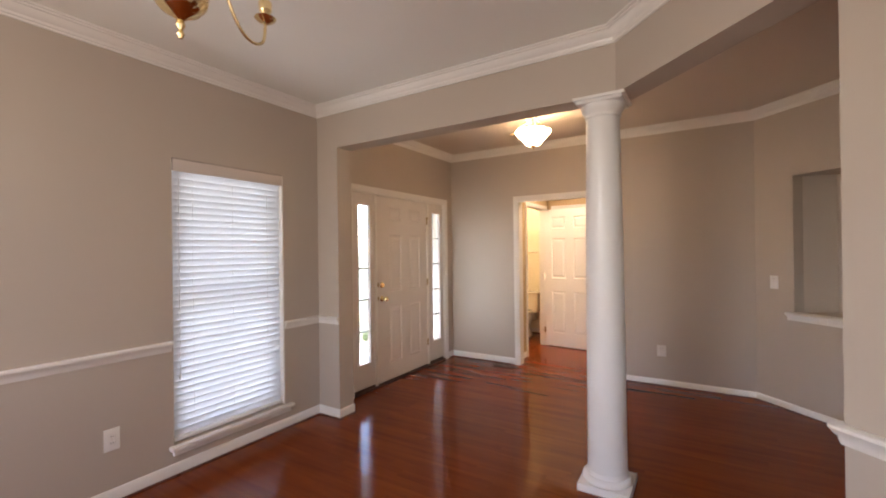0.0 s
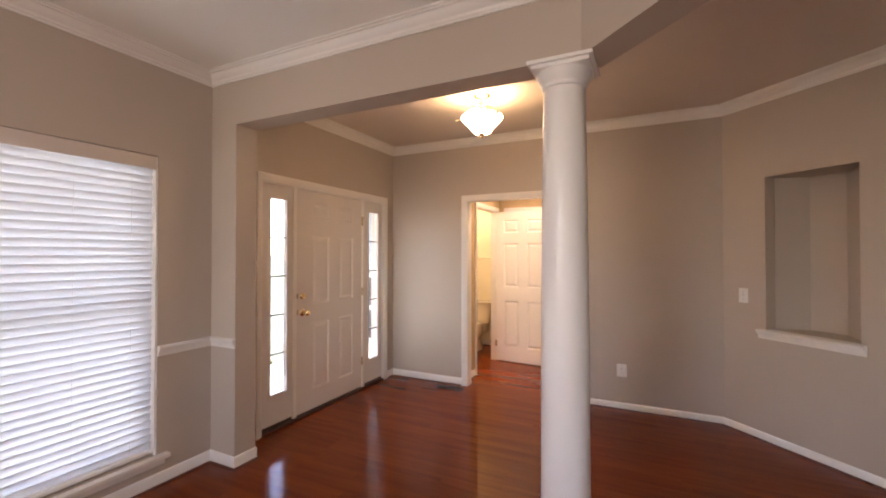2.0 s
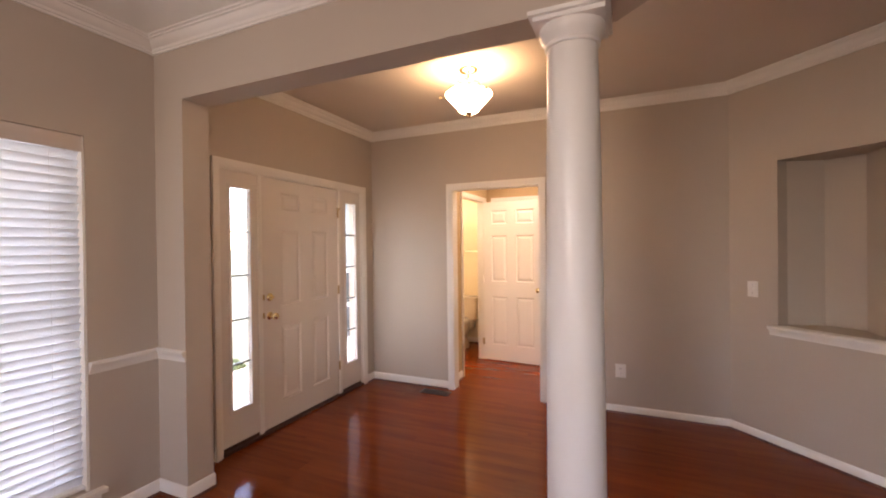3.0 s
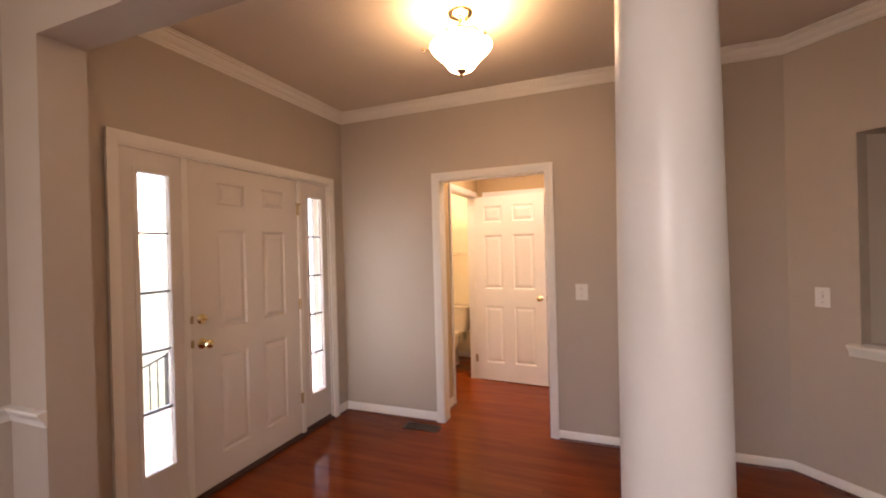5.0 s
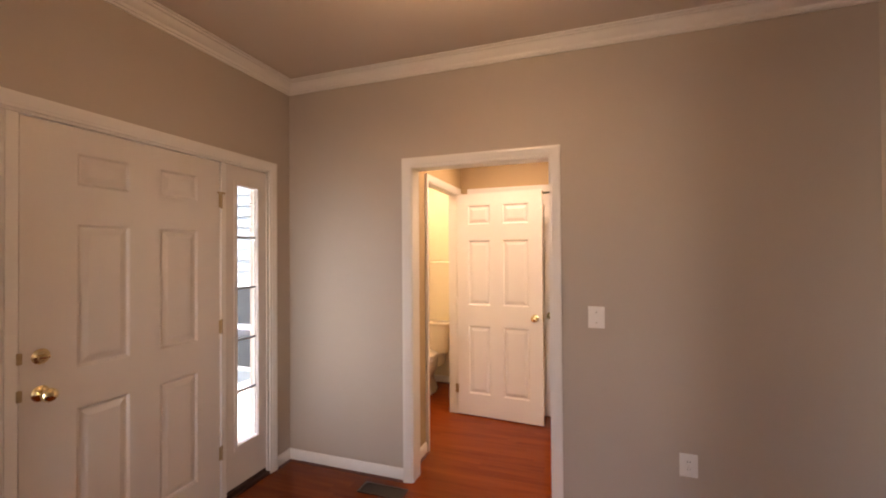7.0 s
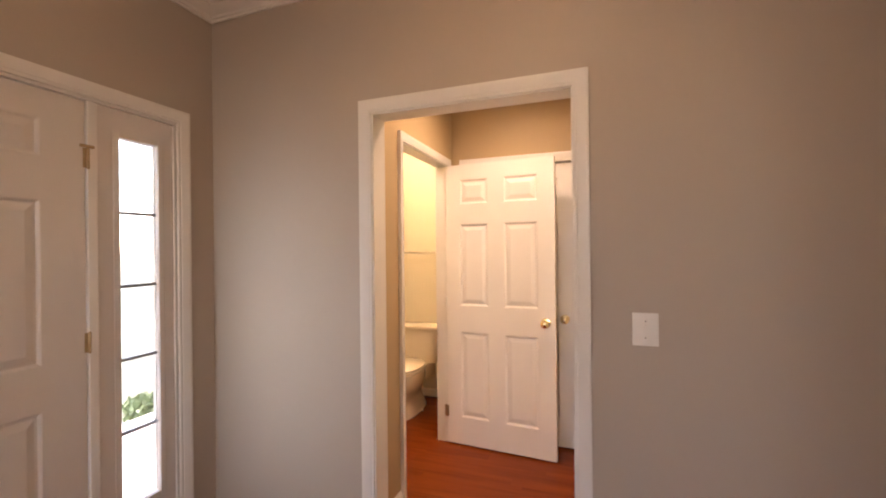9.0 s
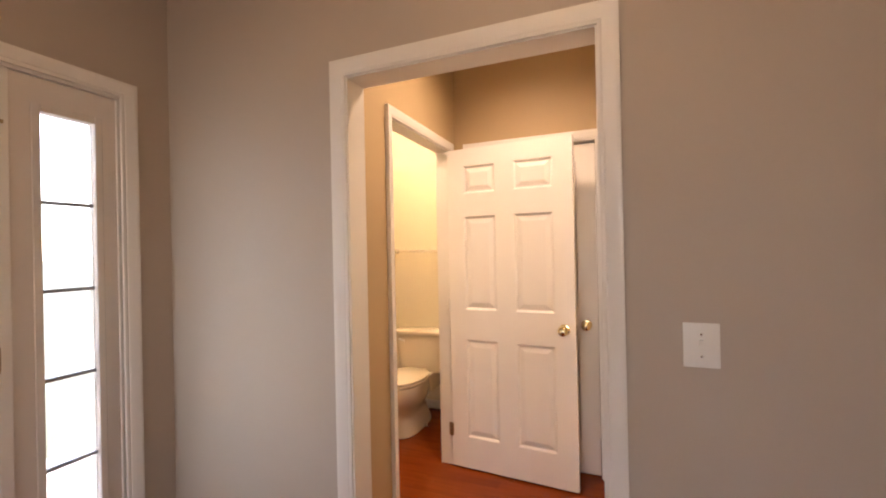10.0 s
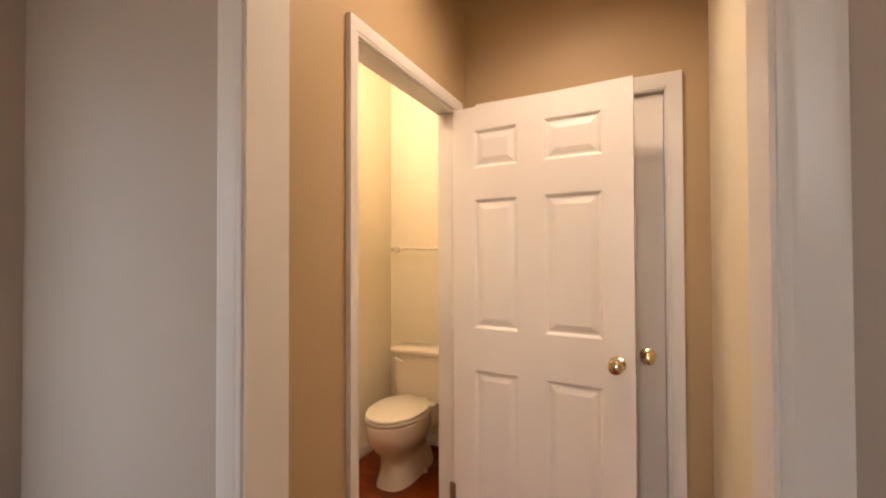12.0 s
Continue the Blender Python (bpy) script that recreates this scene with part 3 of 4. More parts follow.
part("threshold", a_box(XW - 0.16, y0 + 0.03, 0.0, XW + 0.012, y1 - 0.03, 0.020, bevel=0.004), M_SWEEP, entry, "dark bronze threshold")
GL = ((3.785, 3.958), (5.143, 5.316))
GZ = (0.295, 1.930)
for (a, b), (g0, g1) in zip(((y0 + 0.032, 4.028), (5.056, y1 - 0.032)), GL):
    bm = bmesh.new()
    xa, xb = XD - 0.044, XD
    for q in ((a, 0.045, g0, zt - 0.034), (g1, 0.045, b, zt - 0.034), (g0, 0.045, g1, GZ[0]), (g0, GZ[1], g1, zt - 0.034)):
        box(bm, xa, q[0], q[1], xb, q[2], q[3])
    side = part("sidelight_panel", bm, M_DOOR_SHADED, entry)
    bm = bmesh.new()
    for q in ((g0 - 0.026, GZ[0] - 0.026, g0, GZ[1] + 0.026), (g1, GZ[0] - 0.026, g1 + 0.026, GZ[1] + 0.026), (g0, GZ[0] - 0.026, g1, GZ[0]), (g0, GZ[1], g1, GZ[1] + 0.026)):
        box(bm, xb, q[0], q[1], xb + 0.006, q[2], q[3], bevel=0.003)
    part("glazing_bead", bm, M_DOOR_SHADED, side)
    for k in range(5):
        za = GZ[0] + (GZ[1] - GZ[0]) * k / 5
        zb = GZ[0] + (GZ[1] - GZ[0]) * (k + 1) / 5
        pane = part("pane", a_box(XD - 0.026, g0, za + 0.006, XD - 0.020, g1, zb - 0.006), M_GLASS, side, "clear glass pane")
        pane.visible_shadow = False
        if k:
            part("muntin", a_box(XD - 0.034, g0, za - 0.007, XD - 0.012, g1, za + 0.007, bevel=0.003), M_CAME, side, "grey muntin bar")
    part("door_sweep", a_box(XD - 0.04, a + 0.002, 0.019, XD - 0.004, b - 0.002, 0.044), M_SWEEP, side, "dark weather strip")
front = empty("door_front", pose(XD - 0.022, 4.074, 0.030, 0, 0, 90), "white six-panel front door, closed", "door", kind="structure")
door_leaf(front, 0.938, 2.018, 0.044, [(0.196, 0.420), (0.568, 0.790)], [(0.180, 0.800), (0.972, 1.600), (1.765, 1.910)], M_DOOR_SHADED)
lever = empty("handle_set", Matrix.Identity(4))
lever.parent = front
lever.location = (0.068, -0.022, 0.905)
m90 = Matrix.Rotation(radians(90), 4, "X")
part("rose", turned([(0, 0), (0.032, 0.0), (0.033, 0.004), (0.028, 0.010), (0.013, 0.014), (0.012, 0.040), (0.0, 0.041)], 28, m90), M_BRASS, lever, "polished brass rose", smooth=True)
part("knob", turned([(0, 0.036), (0.012, 0.036), (0.014, 0.042), (0.024, 0.048), (0.0285, 0.058), (0.028, 0.068), (0.022, 0.077), (0.010, 0.081), (0, 0.0815)], 28, m90), M_BRASS, lever, "polished brass knob", smooth=True)
bolt = part("deadbolt", turned([(0, 0), (0.031, 0), (0.032, 0.005), (0.026, 0.012), (0.022, 0.016), (0, 0.017)], 28, Matrix.Translation((0.068, -0.022, 1.055)) @ m90), M_BRASS, front, "brass deadbolt rose", smooth=True)
part("thumb_turn", a_box(0.048, -0.055, 1.048, 0.088, -0.036, 1.062, bevel=0.005), M_BRASS, front, "brass thumb turn", smooth=True)
for z in (0.915, 1.060):
    part("strike_plate", a_box(-0.012, -0.0395, z - 0.022, 0.003, -0.0215, z + 0.022, bevel=0.001), M_DULLBRASS, front, "brass edge plate")
for z in (0.275, 1.03, 1.785):
    add_hinge(front, 0.946, z, -0.030)
part("closer_pin", a_box(0.915, -0.040, 1.826, 0.965, -0.030, 1.838, bevel=0.002), M_DULLBRASS, front, "brass hinge pin stop")
part("door_sweep", a_box(0.004, -0.018, -0.010, 0.934, 0.018, 0.001), M_SWEEP, front, "dark door sweep")

# ---- dining window and blind ----
window = empty("window_1", pose(0, 0, 0), "white double-hung window behind a blind", "window", kind="structure")
wy0, wy1, wz0, wz1 = WIN
XG = XW - 0.14
bm = bmesh.new()
for q in ((wy0, wz0, wy0 + 0.035, wz1), (wy1 - 0.035, wz0, wy1, wz1), (wy0 + 0.035, wz0, wy1 - 0.035, wz0 + 0.035), (wy0 + 0.035, wz1 - 0.035, wy1 - 0.035, wz1)):
    box(bm, XG - 0.04, q[0], q[1], XG + 0.04, q[2], q[3])
part("window_frame", bm, M_VINYL, window)
zm = 1.145
for za, zb, off in ((wz0 + 0.035, zm + 0.02, 0.012), (zm - 0.02, wz1 - 0.035, -0.022)):
    bm = bmesh.new()
    a, b = wy0 + 0.035, wy1 - 0.035
    for q in ((a, za, a + 0.04, zb), (b - 0.04, za, b, zb), (a + 0.04, za, b - 0.04, za + 0.042), (a + 0.04, zb - 0.042, b - 0.04, zb)):
        box(bm, XG + off - 0.012, q[0], q[1], XG + off + 0.018, q[2], q[3])
    sash = part("sash", bm, M_VINYL, window)
    pane = part("pane", a_box(XG + off, a + 0.04, za + 0.042, XG + off + 0.005, b - 0.04, zb - 0.042), M_GLASS, sash, "clear glass pane")
    pane.visible_shadow = False
part("reveal_strip", a_box(XW - 0.06, wy1 - 0.012, wz0, XW - 0.004, wy1 - 0.001, wz1 - 0.002), M_TRIM, window)
stool = tagged(part("window_sill", a_box(XW - 0.10, wy0 - 0.03, wz0 - 0.030, XW + 0.045, wy1 + 0.065, wz0 - 0.003, bevel=0.006), M_TRIM, window, smooth=True))
part("apron", a_box(XW + 0.001, wy0 - 0.01, wz0 - 0.068, XW + 0.018, wy1 + 0.045, wz0 - 0.031, bevel=0.004), M_TRIM, window)

blind = empty("window_blind", pose(XW - 0.045, (wy0 + wy1) / 2, wz0), "white two-inch slat blind lowered over the window", "blind")
bw = wy1 - wy0 - 0.024
part("headrail", a_box(-0.030, -bw / 2, 1.812, 0.032, bw / 2, 1.880, bevel=0.006), M_PLASTIC, blind, smooth=True)
part("valance", a_box(0.034, -bw / 2 - 0.004, 1.800, 0.042, bw / 2 + 0.004, 1.882, bevel=0.003), M_VALANCE, blind, smooth=True)
bm = bmesh.new()
slat_prof = [(-0.031, 0.0), (-0.016, 0.003), (0.0, 0.004), (0.016, 0.003), (0.031, 0.0)]
top = [[bm.verts.new((x, y, z + 0.0012)) for x, z in slat_prof] for y in (-bw / 2, bw / 2)]
bot = [[bm.verts.new((x, y, z - 0.0012)) for x, z in slat_prof] for y in (-bw / 2, bw / 2)]
for k in range(4):
    bm.faces.new((top[0][k], top[0][k + 1], top[1][k + 1], top[1][k]))
    bm.faces.new((bot[0][k], bot[0][k + 1], bot[1][k + 1], bot[1][k]))
for e in (0, 1):
    bm.faces.new((*top[e], *reversed(bot[e])))
for e in (0, 4):
    bm.faces.new((top[0][e], top[1][e], bot[1][e], bot[0][e]))
slat = part("slat", bm, M_SLAT, blind, smooth=True)
SLATS, PITCH = 39, 0.0452
for k in range(SLATS):
    s = slat if k == 0 else new("slat", slat.data)
    s.parent = blind
    s.location = (0.0, 0.0, 0.056 + PITCH * k)
    s.rotation_euler = (0, radians(-65 + random.uniform(-1.5, 1.5)), 0)
part("bottom_rail", a_box(-0.024, -bw / 2, 0.010, 0.026, bw / 2, 0.030, bevel=0.005), M_PLASTIC, blind, smooth=True)
for y in (-bw / 2 + 0.13, 0.0, bw / 2 - 0.13):
    for x in (-0.024, 0.025):
        part("ladder_cord", a_tube([(x, y, 0.028), (x, y, 1.815)], 0.0006, 6), M_PLASTIC, blind)
bm = a_tube([(0.047, -bw / 2 + 0.03, 1.80), (0.047, -bw / 2 + 0.03, 0.45)], 0.0015, 6)
lathe(bm, [(0, 0.42), (0.006, 0.425), (0.008, 0.44), (0.004, 0.455), (0, 0.456)], 10, Matrix.Translation((0.047, -bw / 2 + 0.03, 0)))
part("lift_cord", bm, M_PLASTIC, blind)

# ---- column ----
CX, CY = 0.677, 3.345
column = empty("column", pose(CX, CY, 0), "white round tapered column with square plinth and cap", "column", kind="structure")
part("plinth", a_box(-0.148, -0.148, -0.002, 0.148, 0.148, 0.045, bevel=0.004), M_SHAFT, column, smooth=True)
part("base_ring", turned([(0.112, 0.045), (0.138, 0.046), (0.146, 0.056), (0.144, 0.070), (0.132, 0.082), (0.122, 0.086), (0.120, 0.100), (0.112, 0.112)], 48), M_SHAFT, column, smooth=True)
part("shaft", turned([(0.115, 0.10), (0.1135, 0.40), (0.112, 0.8), (0.109, 1.3), (0.104, 1.75), (0.099, 2.10), (0.096, 2.255)], 64), M_SHAFT, column, smooth=True)
part("capital_ring", turned([(0.097, 2.245), (0.104, 2.248), (0.106, 2.256), (0.102, 2.264), (0.104, 2.272), (0.118, 2.286), (0.124, 2.304), (0.127, 2.318), (0.125, 2.326)], 48), M_SHAFT, column, smooth=True)
bm = a_box(-0.130, -0.130, 2.324, 0.130, 0.130, 2.342, bevel=0.003)
box(bm, -0.146, -0.146, 2.342, 0.146, 0.146, 2.3595, bevel=0.003)
part("abacus", bm, M_SHAFT, column, smooth=True)

# ---- foyer ceiling lamp ----
lamp = empty("ceiling_lamp", pose(*LAMP, 0), "lit alabaster glass bowl ceiling light with brass finial", "ceiling lamp")
part("canopy", turned([(0, H + 0.002), (0.066, H + 0.002), (0.068, H - 0.006), (0.060, H - 0.018), (0.030, H - 0.028), (0.012, H - 0.032), (0, H - 0.032)], 32), M_BRASS, lamp, "brass canopy", smooth=True)
part("stem", turned([(0, 2.41), (0.006, 2.41), (0.006, 2.655), (0.014, 2.660), (0.017, 2.672), (0.011, 2.682), (0.009, 2.70), (0.011, 2.712), (0, 2.713)], 16), M_BRASS, lamp, smooth=True)
sh = [(0.012, 2.430), (0.055, 2.432), (0.068, 2.440), (0.082, 2.459), (0.100, 2.481), (0.124, 2.506), (0.147, 2.529), (0.162, 2.546), (0.168, 2.557), (0.165, 2.566), (0.157, 2.569)]
bm = bmesh.new()
lathe(bm, sh + [(r - 0.005, z + 0.003) for r, z in reversed(sh)], 48)
part("shade", bm, M_SHADE, lamp, "glowing frosted alabaster glass", smooth=True)
part("finial", turned([(0, 2.392), (0.006, 2.395), (0.010, 2.402), (0.006, 2.410), (0.016, 2.416), (0.028, 2.427), (0.026, 2.434), (0, 2.435)], 24), M_DULLBRASS, lamp, "brass finial", smooth=True)
for k in range(3):
    a = radians(75 + 120 * k)
    c, s = math.cos(a), math.sin(a)
    part("arm", a_tube(smooth_path([(0.008 * c, 0.008 * s, 2.668), (0.045 * c, 0.045 * s, 2.690), (0.072 * c, 0.072 * s, 2.682), (0.076 * c, 0.076 * s, 2.660), (0.058 * c, 0.058 * s, 2.648), (0.044 * c, 0.044 * s, 2.658)], 4), 0.005, 8), M_BRASS, lamp, "curled brass arm", smooth=True)
    b = radians(85 + 120 * k)
    c, s = math.cos(b), math.sin(b)
    clip = part("clip", a_tube([(0.158 * c, 0.158 * s, 2.540), (0.172 * c, 0.172 * s, 2.541), (0.196 * c, 0.196 * s, 2.541)], [0.003, 0.0035, 0.0035], 8), M_DULLBRASS, lamp, smooth=True)
    part("thumb_screw", a_tube([(0.194 * c, 0.194 * s, 2.541), (0.198 * c, 0.198 * s, 2.541), (0.208 * c, 0.208 * s, 2.541), (0.213 * c, 0.213 * s, 2.541)], [0.004, 0.010, 0.010, 0.004], 10), M_BRASS, clip, smooth=True)
    part("spider_arm", a_tube(smooth_path([(0.006 * c, 0.006 * s, 2.640), (0.07 * c, 0.07 * s, 2.634), (0.128 * c, 0.128 * s, 2.604), (0.158 * c, 0.158 * s, 2.552)], 4), 0.0055, 8), M_DULLBRASS, lamp, "brass arm holding the bowl", smooth=True)

# ---- dining chandelier ----
ch = empty("chandelier", pose(-0.08, 1.26, 0), "polished brass arm chandelier hanging from the ceiling", "chandelier")
part("canopy", turned([(0, H + 0.002), (0.062, H + 0.002), (0.06, H - 0.012), (0.03, H - 0.03), (0.008, H - 0.036), (0, H - 0.036)], 28), M_BRASS, ch, smooth=True)
part("stem", turned([(0, 2.25), (0.007, 2.25), (0.007, 2.712), (0, 2.712)], 12), M_BRASS, ch, smooth=True)
part("body", turned([(0, 2.075), (0.006, 2.078), (0.011, 2.090), (0.006, 2.103), (0.013, 2.116), (0.009, 2.130), (0.022, 2.140), (0.050, 2.156), (0.070, 2.180), (0.074, 2.205), (0.066, 2.228), (0.036, 2.250), (0.014, 2.265), (0.018, 2.31), (0.030, 2.34), (0.018, 2.38), (0.010, 2.42), (0, 2.421)], 36), M_BRASS, ch, smooth=True)
for k in range(3):
    arm = empty("arm_assembly", Matrix.Rotation(radians(104 + 120 * k), 4, "Z"))
    arm.parent = ch
    part("arm", a_tube(smooth_path([(0.03, 0, 2.36), (0.07, 0, 2.39), (0.12, 0, 2.37), (0.165, 0, 2.31), (0.20, 0, 2.250), (0.245, 0, 2.208), (0.295, 0, 2.200), (0.338, 0, 2.228), (0.350, 0, 2.295)]), 0.0055, 10), M_BRASS, arm, smooth=True)
    mt = Matrix.Translation((0.350, 0, 0.148))
    part("drip_pan", turned([(0, 2.148), (0.012, 2.150), (0.030, 2.160), (0.038, 2.170), (0.034, 2.172), (0.016, 2.168), (0.015, 2.180), (0.022, 2.195), (0.024, 2.225), (0.020, 2.232), (0, 2.233)], 24, mt), M_BRASS, arm, smooth=True)
    part("candle_sleeve", turned([(0.011, 2.230), (0.011, 2.29), (0.0, 2.291)], 14, mt), M_PLASTIC, arm, "ivory candle sleeve", smooth=True)
    part("bulb", turned([(0, 2.29), (0.008, 2.295), (0.016, 2.32), (0.012, 2.35), (0.003, 2.375), (0, 2.378)], 14, mt), M_PLASTIC, arm, "unlit flame bulb", smooth=True)

# ---- switches, outlets, register ----
def wall_plate(name, m, kind, label, w=0.074, h=0.118):
    """A plate on a wall: local x across, z up, front at -y."""
    th = empty(name, m, label, "light switch" if kind == "switch" else "outlet")
    part("plate", a_box(-w / 2, -0.006, -h / 2, w / 2, 0.0, h / 2, bevel=0.003), M_PLASTIC, th, smooth=True)
    if kind == "switch":
        part("toggle", a_box(-0.005, -0.017, -0.004, 0.005, -0.004, 0.016, bevel=0.002), M_PLASTIC, th, smooth=True)
        part("slot", a_box(-0.006, -0.0066, -0.013, 0.006, -0.005, 0.013), M_PLASTIC, th)
        for z in (-0.030, 0.030):
            part("screw", turned([(0, 0), (0.0035, 0), (0.003, 0.0015), (0, 0.002)], 10, Matrix.Translation((0, -0.006, z)) @ m90), M_NICKEL, th)
    else:
        for z in (-0.020, 0.020):
            rec = part("receptacle", a_box(-0.017, -0.0085, z - 0.014, 0.017, -0.005, z + 0.014, bevel=0.004), M_PLASTIC, th, smooth=True)
            for x in (-0.006, 0.006):
                part("slot", a_box(x - 0.0012, -0.009, z - 0.004, x + 0.0012, -0.007, z + 0.005), M_SLOT, rec)
        part("screw", turned([(0, 0), (0.0035, 0), (0.003, 0.0015), (0, 0.002)], 10, Matrix.Translation((0, -0.006, 0)) @ m90), M_NICKEL, th)
    return th


wall_plate("light_switch", pose(0.349, YN, 1.124), "switch", "white toggle light switch beside the hall opening", 0.088, 0.122)
p = on_diag(0.178, 0.0, 1.125)
wall_plate("light_switch", pose(p.x, p.y, p.z, 0, 0, -45), "switch", "white toggle light switch beside the wall niche", 0.076, 0.120)
wall_plate("outlet", pose(0.797, YN, 0.366), "outlet", "white duplex outlet low on the foyer wall", 0.086, 0.120)
wall_plate("outlet", pose(XW, 1.684, 0.370, 0, 0, 90), "outlet", "white duplex outlet below the chair rail", 0.080, 0.130)
reg = empty("floor_register", pose(-0.925, 5.455, 0.001), "dark brown metal floor register", "floor vent")
bm = bmesh.new()
for q in ((-0.15, -0.06, 0.15, -0.046), (-0.15, 0.046, 0.15, 0.06), (-0.15, -0.046, -0.134, 0.046), (0.134, -0.046, 0.15, 0.046)):
    box(bm, q[0], q[1], 0, q[2], q[3], 0.006, bevel=0.001)
part("frame", bm, M_VENT, reg)
part("backing", a_box(-0.134, -0.046, 0.0, 0.134, 0.046, 0.001), M_SLOT, reg)
for k in range(16):
    x = -0.126 + 0.0168 * k
    part("slat", a_box(x - 0.003, -0.046, 0.001, x + 0.003, 0.046, 0.005), M_VENT, reg)

# ---- bathroom ----
def loft(bm, rings):
    vs = [[bm.verts.new(p) for p in r] for r in rings]
    k = len(vs[0])
    for a, b in zip(vs, vs[1:]):
        for i in range(k):
            bm.faces.new((a[i], a[(i + 1) % k], b[(i + 1) % k], b[i]))
    bm.faces.new(vs[0]), bm.faces.new(vs[-1])


def oval(cy, rx, ry0, ry1, z, n=32, sq=1.0):
    """An egg-shaped ring: ry0 towards the front (-y), ry1 towards the back."""
    out = []
    for i in range(n):
        a = 2 * math.pi * i / n
        c, s = math.cos(a), math.sin(a)
        c, s = math.copysign(abs(c) ** sq, c), math.copysign(abs(s) ** sq, s)
        out.append((rx * c, cy + (ry1 if s > 0 else ry0) * s, z))
    return out


wc = empty("toilet", pose(-1.402, YB - 0.012, 0), "biscuit two-piece toilet with closed lid", "toilet")
bm = bmesh.new()
loft(bm, [oval(-0.39, 0.112, 0.225, 0.29, -0.002, sq=0.7), oval(-0.39, 0.110, 0.222, 0.29, 0.025, sq=0.7), oval(-0.39, 0.100, 0.205, 0.27, 0.07, sq=0.75), oval(-0.40, 0.094, 0.195, 0.25, 0.13, sq=0.85),
          oval(-0.41, 0.104, 0.200, 0.25, 0.18, sq=0.95), oval(-0.43, 0.140, 0.228, 0.24, 0.225), oval(-0.44, 0.166, 0.254, 0.23, 0.28), oval(-0.44, 0.175, 0.264, 0.23, 0.34), oval(-0.44, 0.174, 0.264, 0.23, 0.382), oval(-0.44, 0.162, 0.250, 0.22, 0.390)])
part("bowl", bm, M_CERAMIC, wc, smooth=True)
bm = a_box(-0.13, -0.25, 0.24, 0.13, -0.02, 0.385, bevel=0.02)
part("tank_shelf", bm, M_CERAMIC, wc, smooth=True)
bm = bmesh.new()
loft(bm, [oval(-0.43, 0.177, 0.272, 0.20, 0.393, sq=0.95), oval(-0.43, 0.178, 0.274, 0.20, 0.399, sq=0.95), oval(-0.43, 0.176, 0.272, 0.20, 0.408, sq=0.95)])
part("seat", bm, M_SEAT, wc, smooth=True)
bm = bmesh.new()
loft(bm, [oval(-0.43, 0.168, 0.262, 0.195, 0.411, sq=0.95), oval(-0.43, 0.174, 0.270, 0.198, 0.416, sq=0.95), oval(-0.43, 0.172, 0.267, 0.196, 0.426, sq=0.95), oval(-0.43, 0.154, 0.245, 0.18, 0.434, sq=0.95)])
part("lid", bm, M_SEAT, wc, smooth=True)
bm = bmesh.new()
loft(bm, [oval(-0.105, 0.190, 0.088, 0.095, 0.385, sq=0.35), oval(-0.105, 0.202, 0.094, 0.098, 0.45, sq=0.3), oval(-0.105, 0.222, 0.100, 0.100, 0.66, sq=0.3), oval(-0.105, 0.224, 0.101, 0.101, 0.688, sq=0.3)])
part("tank", bm, M_CERAMIC, wc, smooth=True)
bm = bmesh.new()
loft(bm, [oval(-0.108, 0.228, 0.106, 0.104, 0.689, sq=0.28), oval(-0.108, 0.236, 0.112, 0.106, 0.695, sq=0.28), oval(-0.108, 0.236, 0.112, 0.106, 0.714, sq=0.28), oval(-0.108, 0.226, 0.102, 0.098, 0.722, sq=0.3)])
part("tank_lid", bm, M_CERAMIC, wc, smooth=True)
part("flush_handle", a_tube([(-0.170, -0.205, 0.650), (-0.170, -0.222, 0.650), (-0.150, -0.226, 0.649), (-0.115, -0.226, 0.640)], [0.009, 0.010, 0.008, 0.006], 10), M_PLASTIC, wc, smooth=True)
for x in (-0.06, 0.06):
    part("seat_hinge", a_box(x - 0.02, -0.245, 0.390, x + 0.02, -0.215, 0.425, bevel=0.006), M_SEAT, wc, smooth=True)
for x in (-0.112, 0.112):
    part("bolt_cap", turned([(0.016, 0.0), (0.015, 0.014), (0.008, 0.022), (0, 0.024)], 14, Matrix.Translation((x, -0.33, 0.0))), M_CERAMIC, wc, smooth=True)

bar = empty("towel_bar", pose(-1.40, YB, 1.395), "chrome towel bar on the bathroom wall", "towel bar")
for x in (-0.30, 0.30):
    part("bracket", turned([(0, 0), (0.024, 0), (0.025, 0.006), (0.012, 0.012), (0.011, 0.055), (0.015, 0.062), (0.012, 0.07), (0, 0.071)], 20, Matrix.Translation((x, 0, 0)) @ m90), M_CHROME, bar, smooth=True)
part("bar", a_tube([(-0.30, -0.058, 0), (0.30, -0.058, 0)], 0.0085, 12), M_CHROME, bar, smooth=True)

# ---- outside: porch, lawn, shrubs ----
PORCH = -0.16   # top of the porch slab
ground = tagged(part("ground", a_box(-400, -400, -0.62, 400, 400, -0.55), M_GRASS), "green lawn in front of the house", "lawn", kind="structure")
tagged(part("porch_floor", a_box(-3.98, -0.5, -0.60, XW - 0.192, 7.9, PORCH, bevel=0.01), M_CONCRETE), "pale concrete porch slab", "porch", kind="structure")
tagged(part("path", a_box(-9.0, 3.15, -0.555, -4.84, 4.35, -0.535), M_CONCRETE), "pale concrete front path", "path", kind="structure")
tagged(part("porch_ceiling", a_box(-4.15, -0.5, 2.62, XW - 0.192, 7.9, 2.70), M_VINYL), "pale painted porch ceiling", "porch", kind="structure")


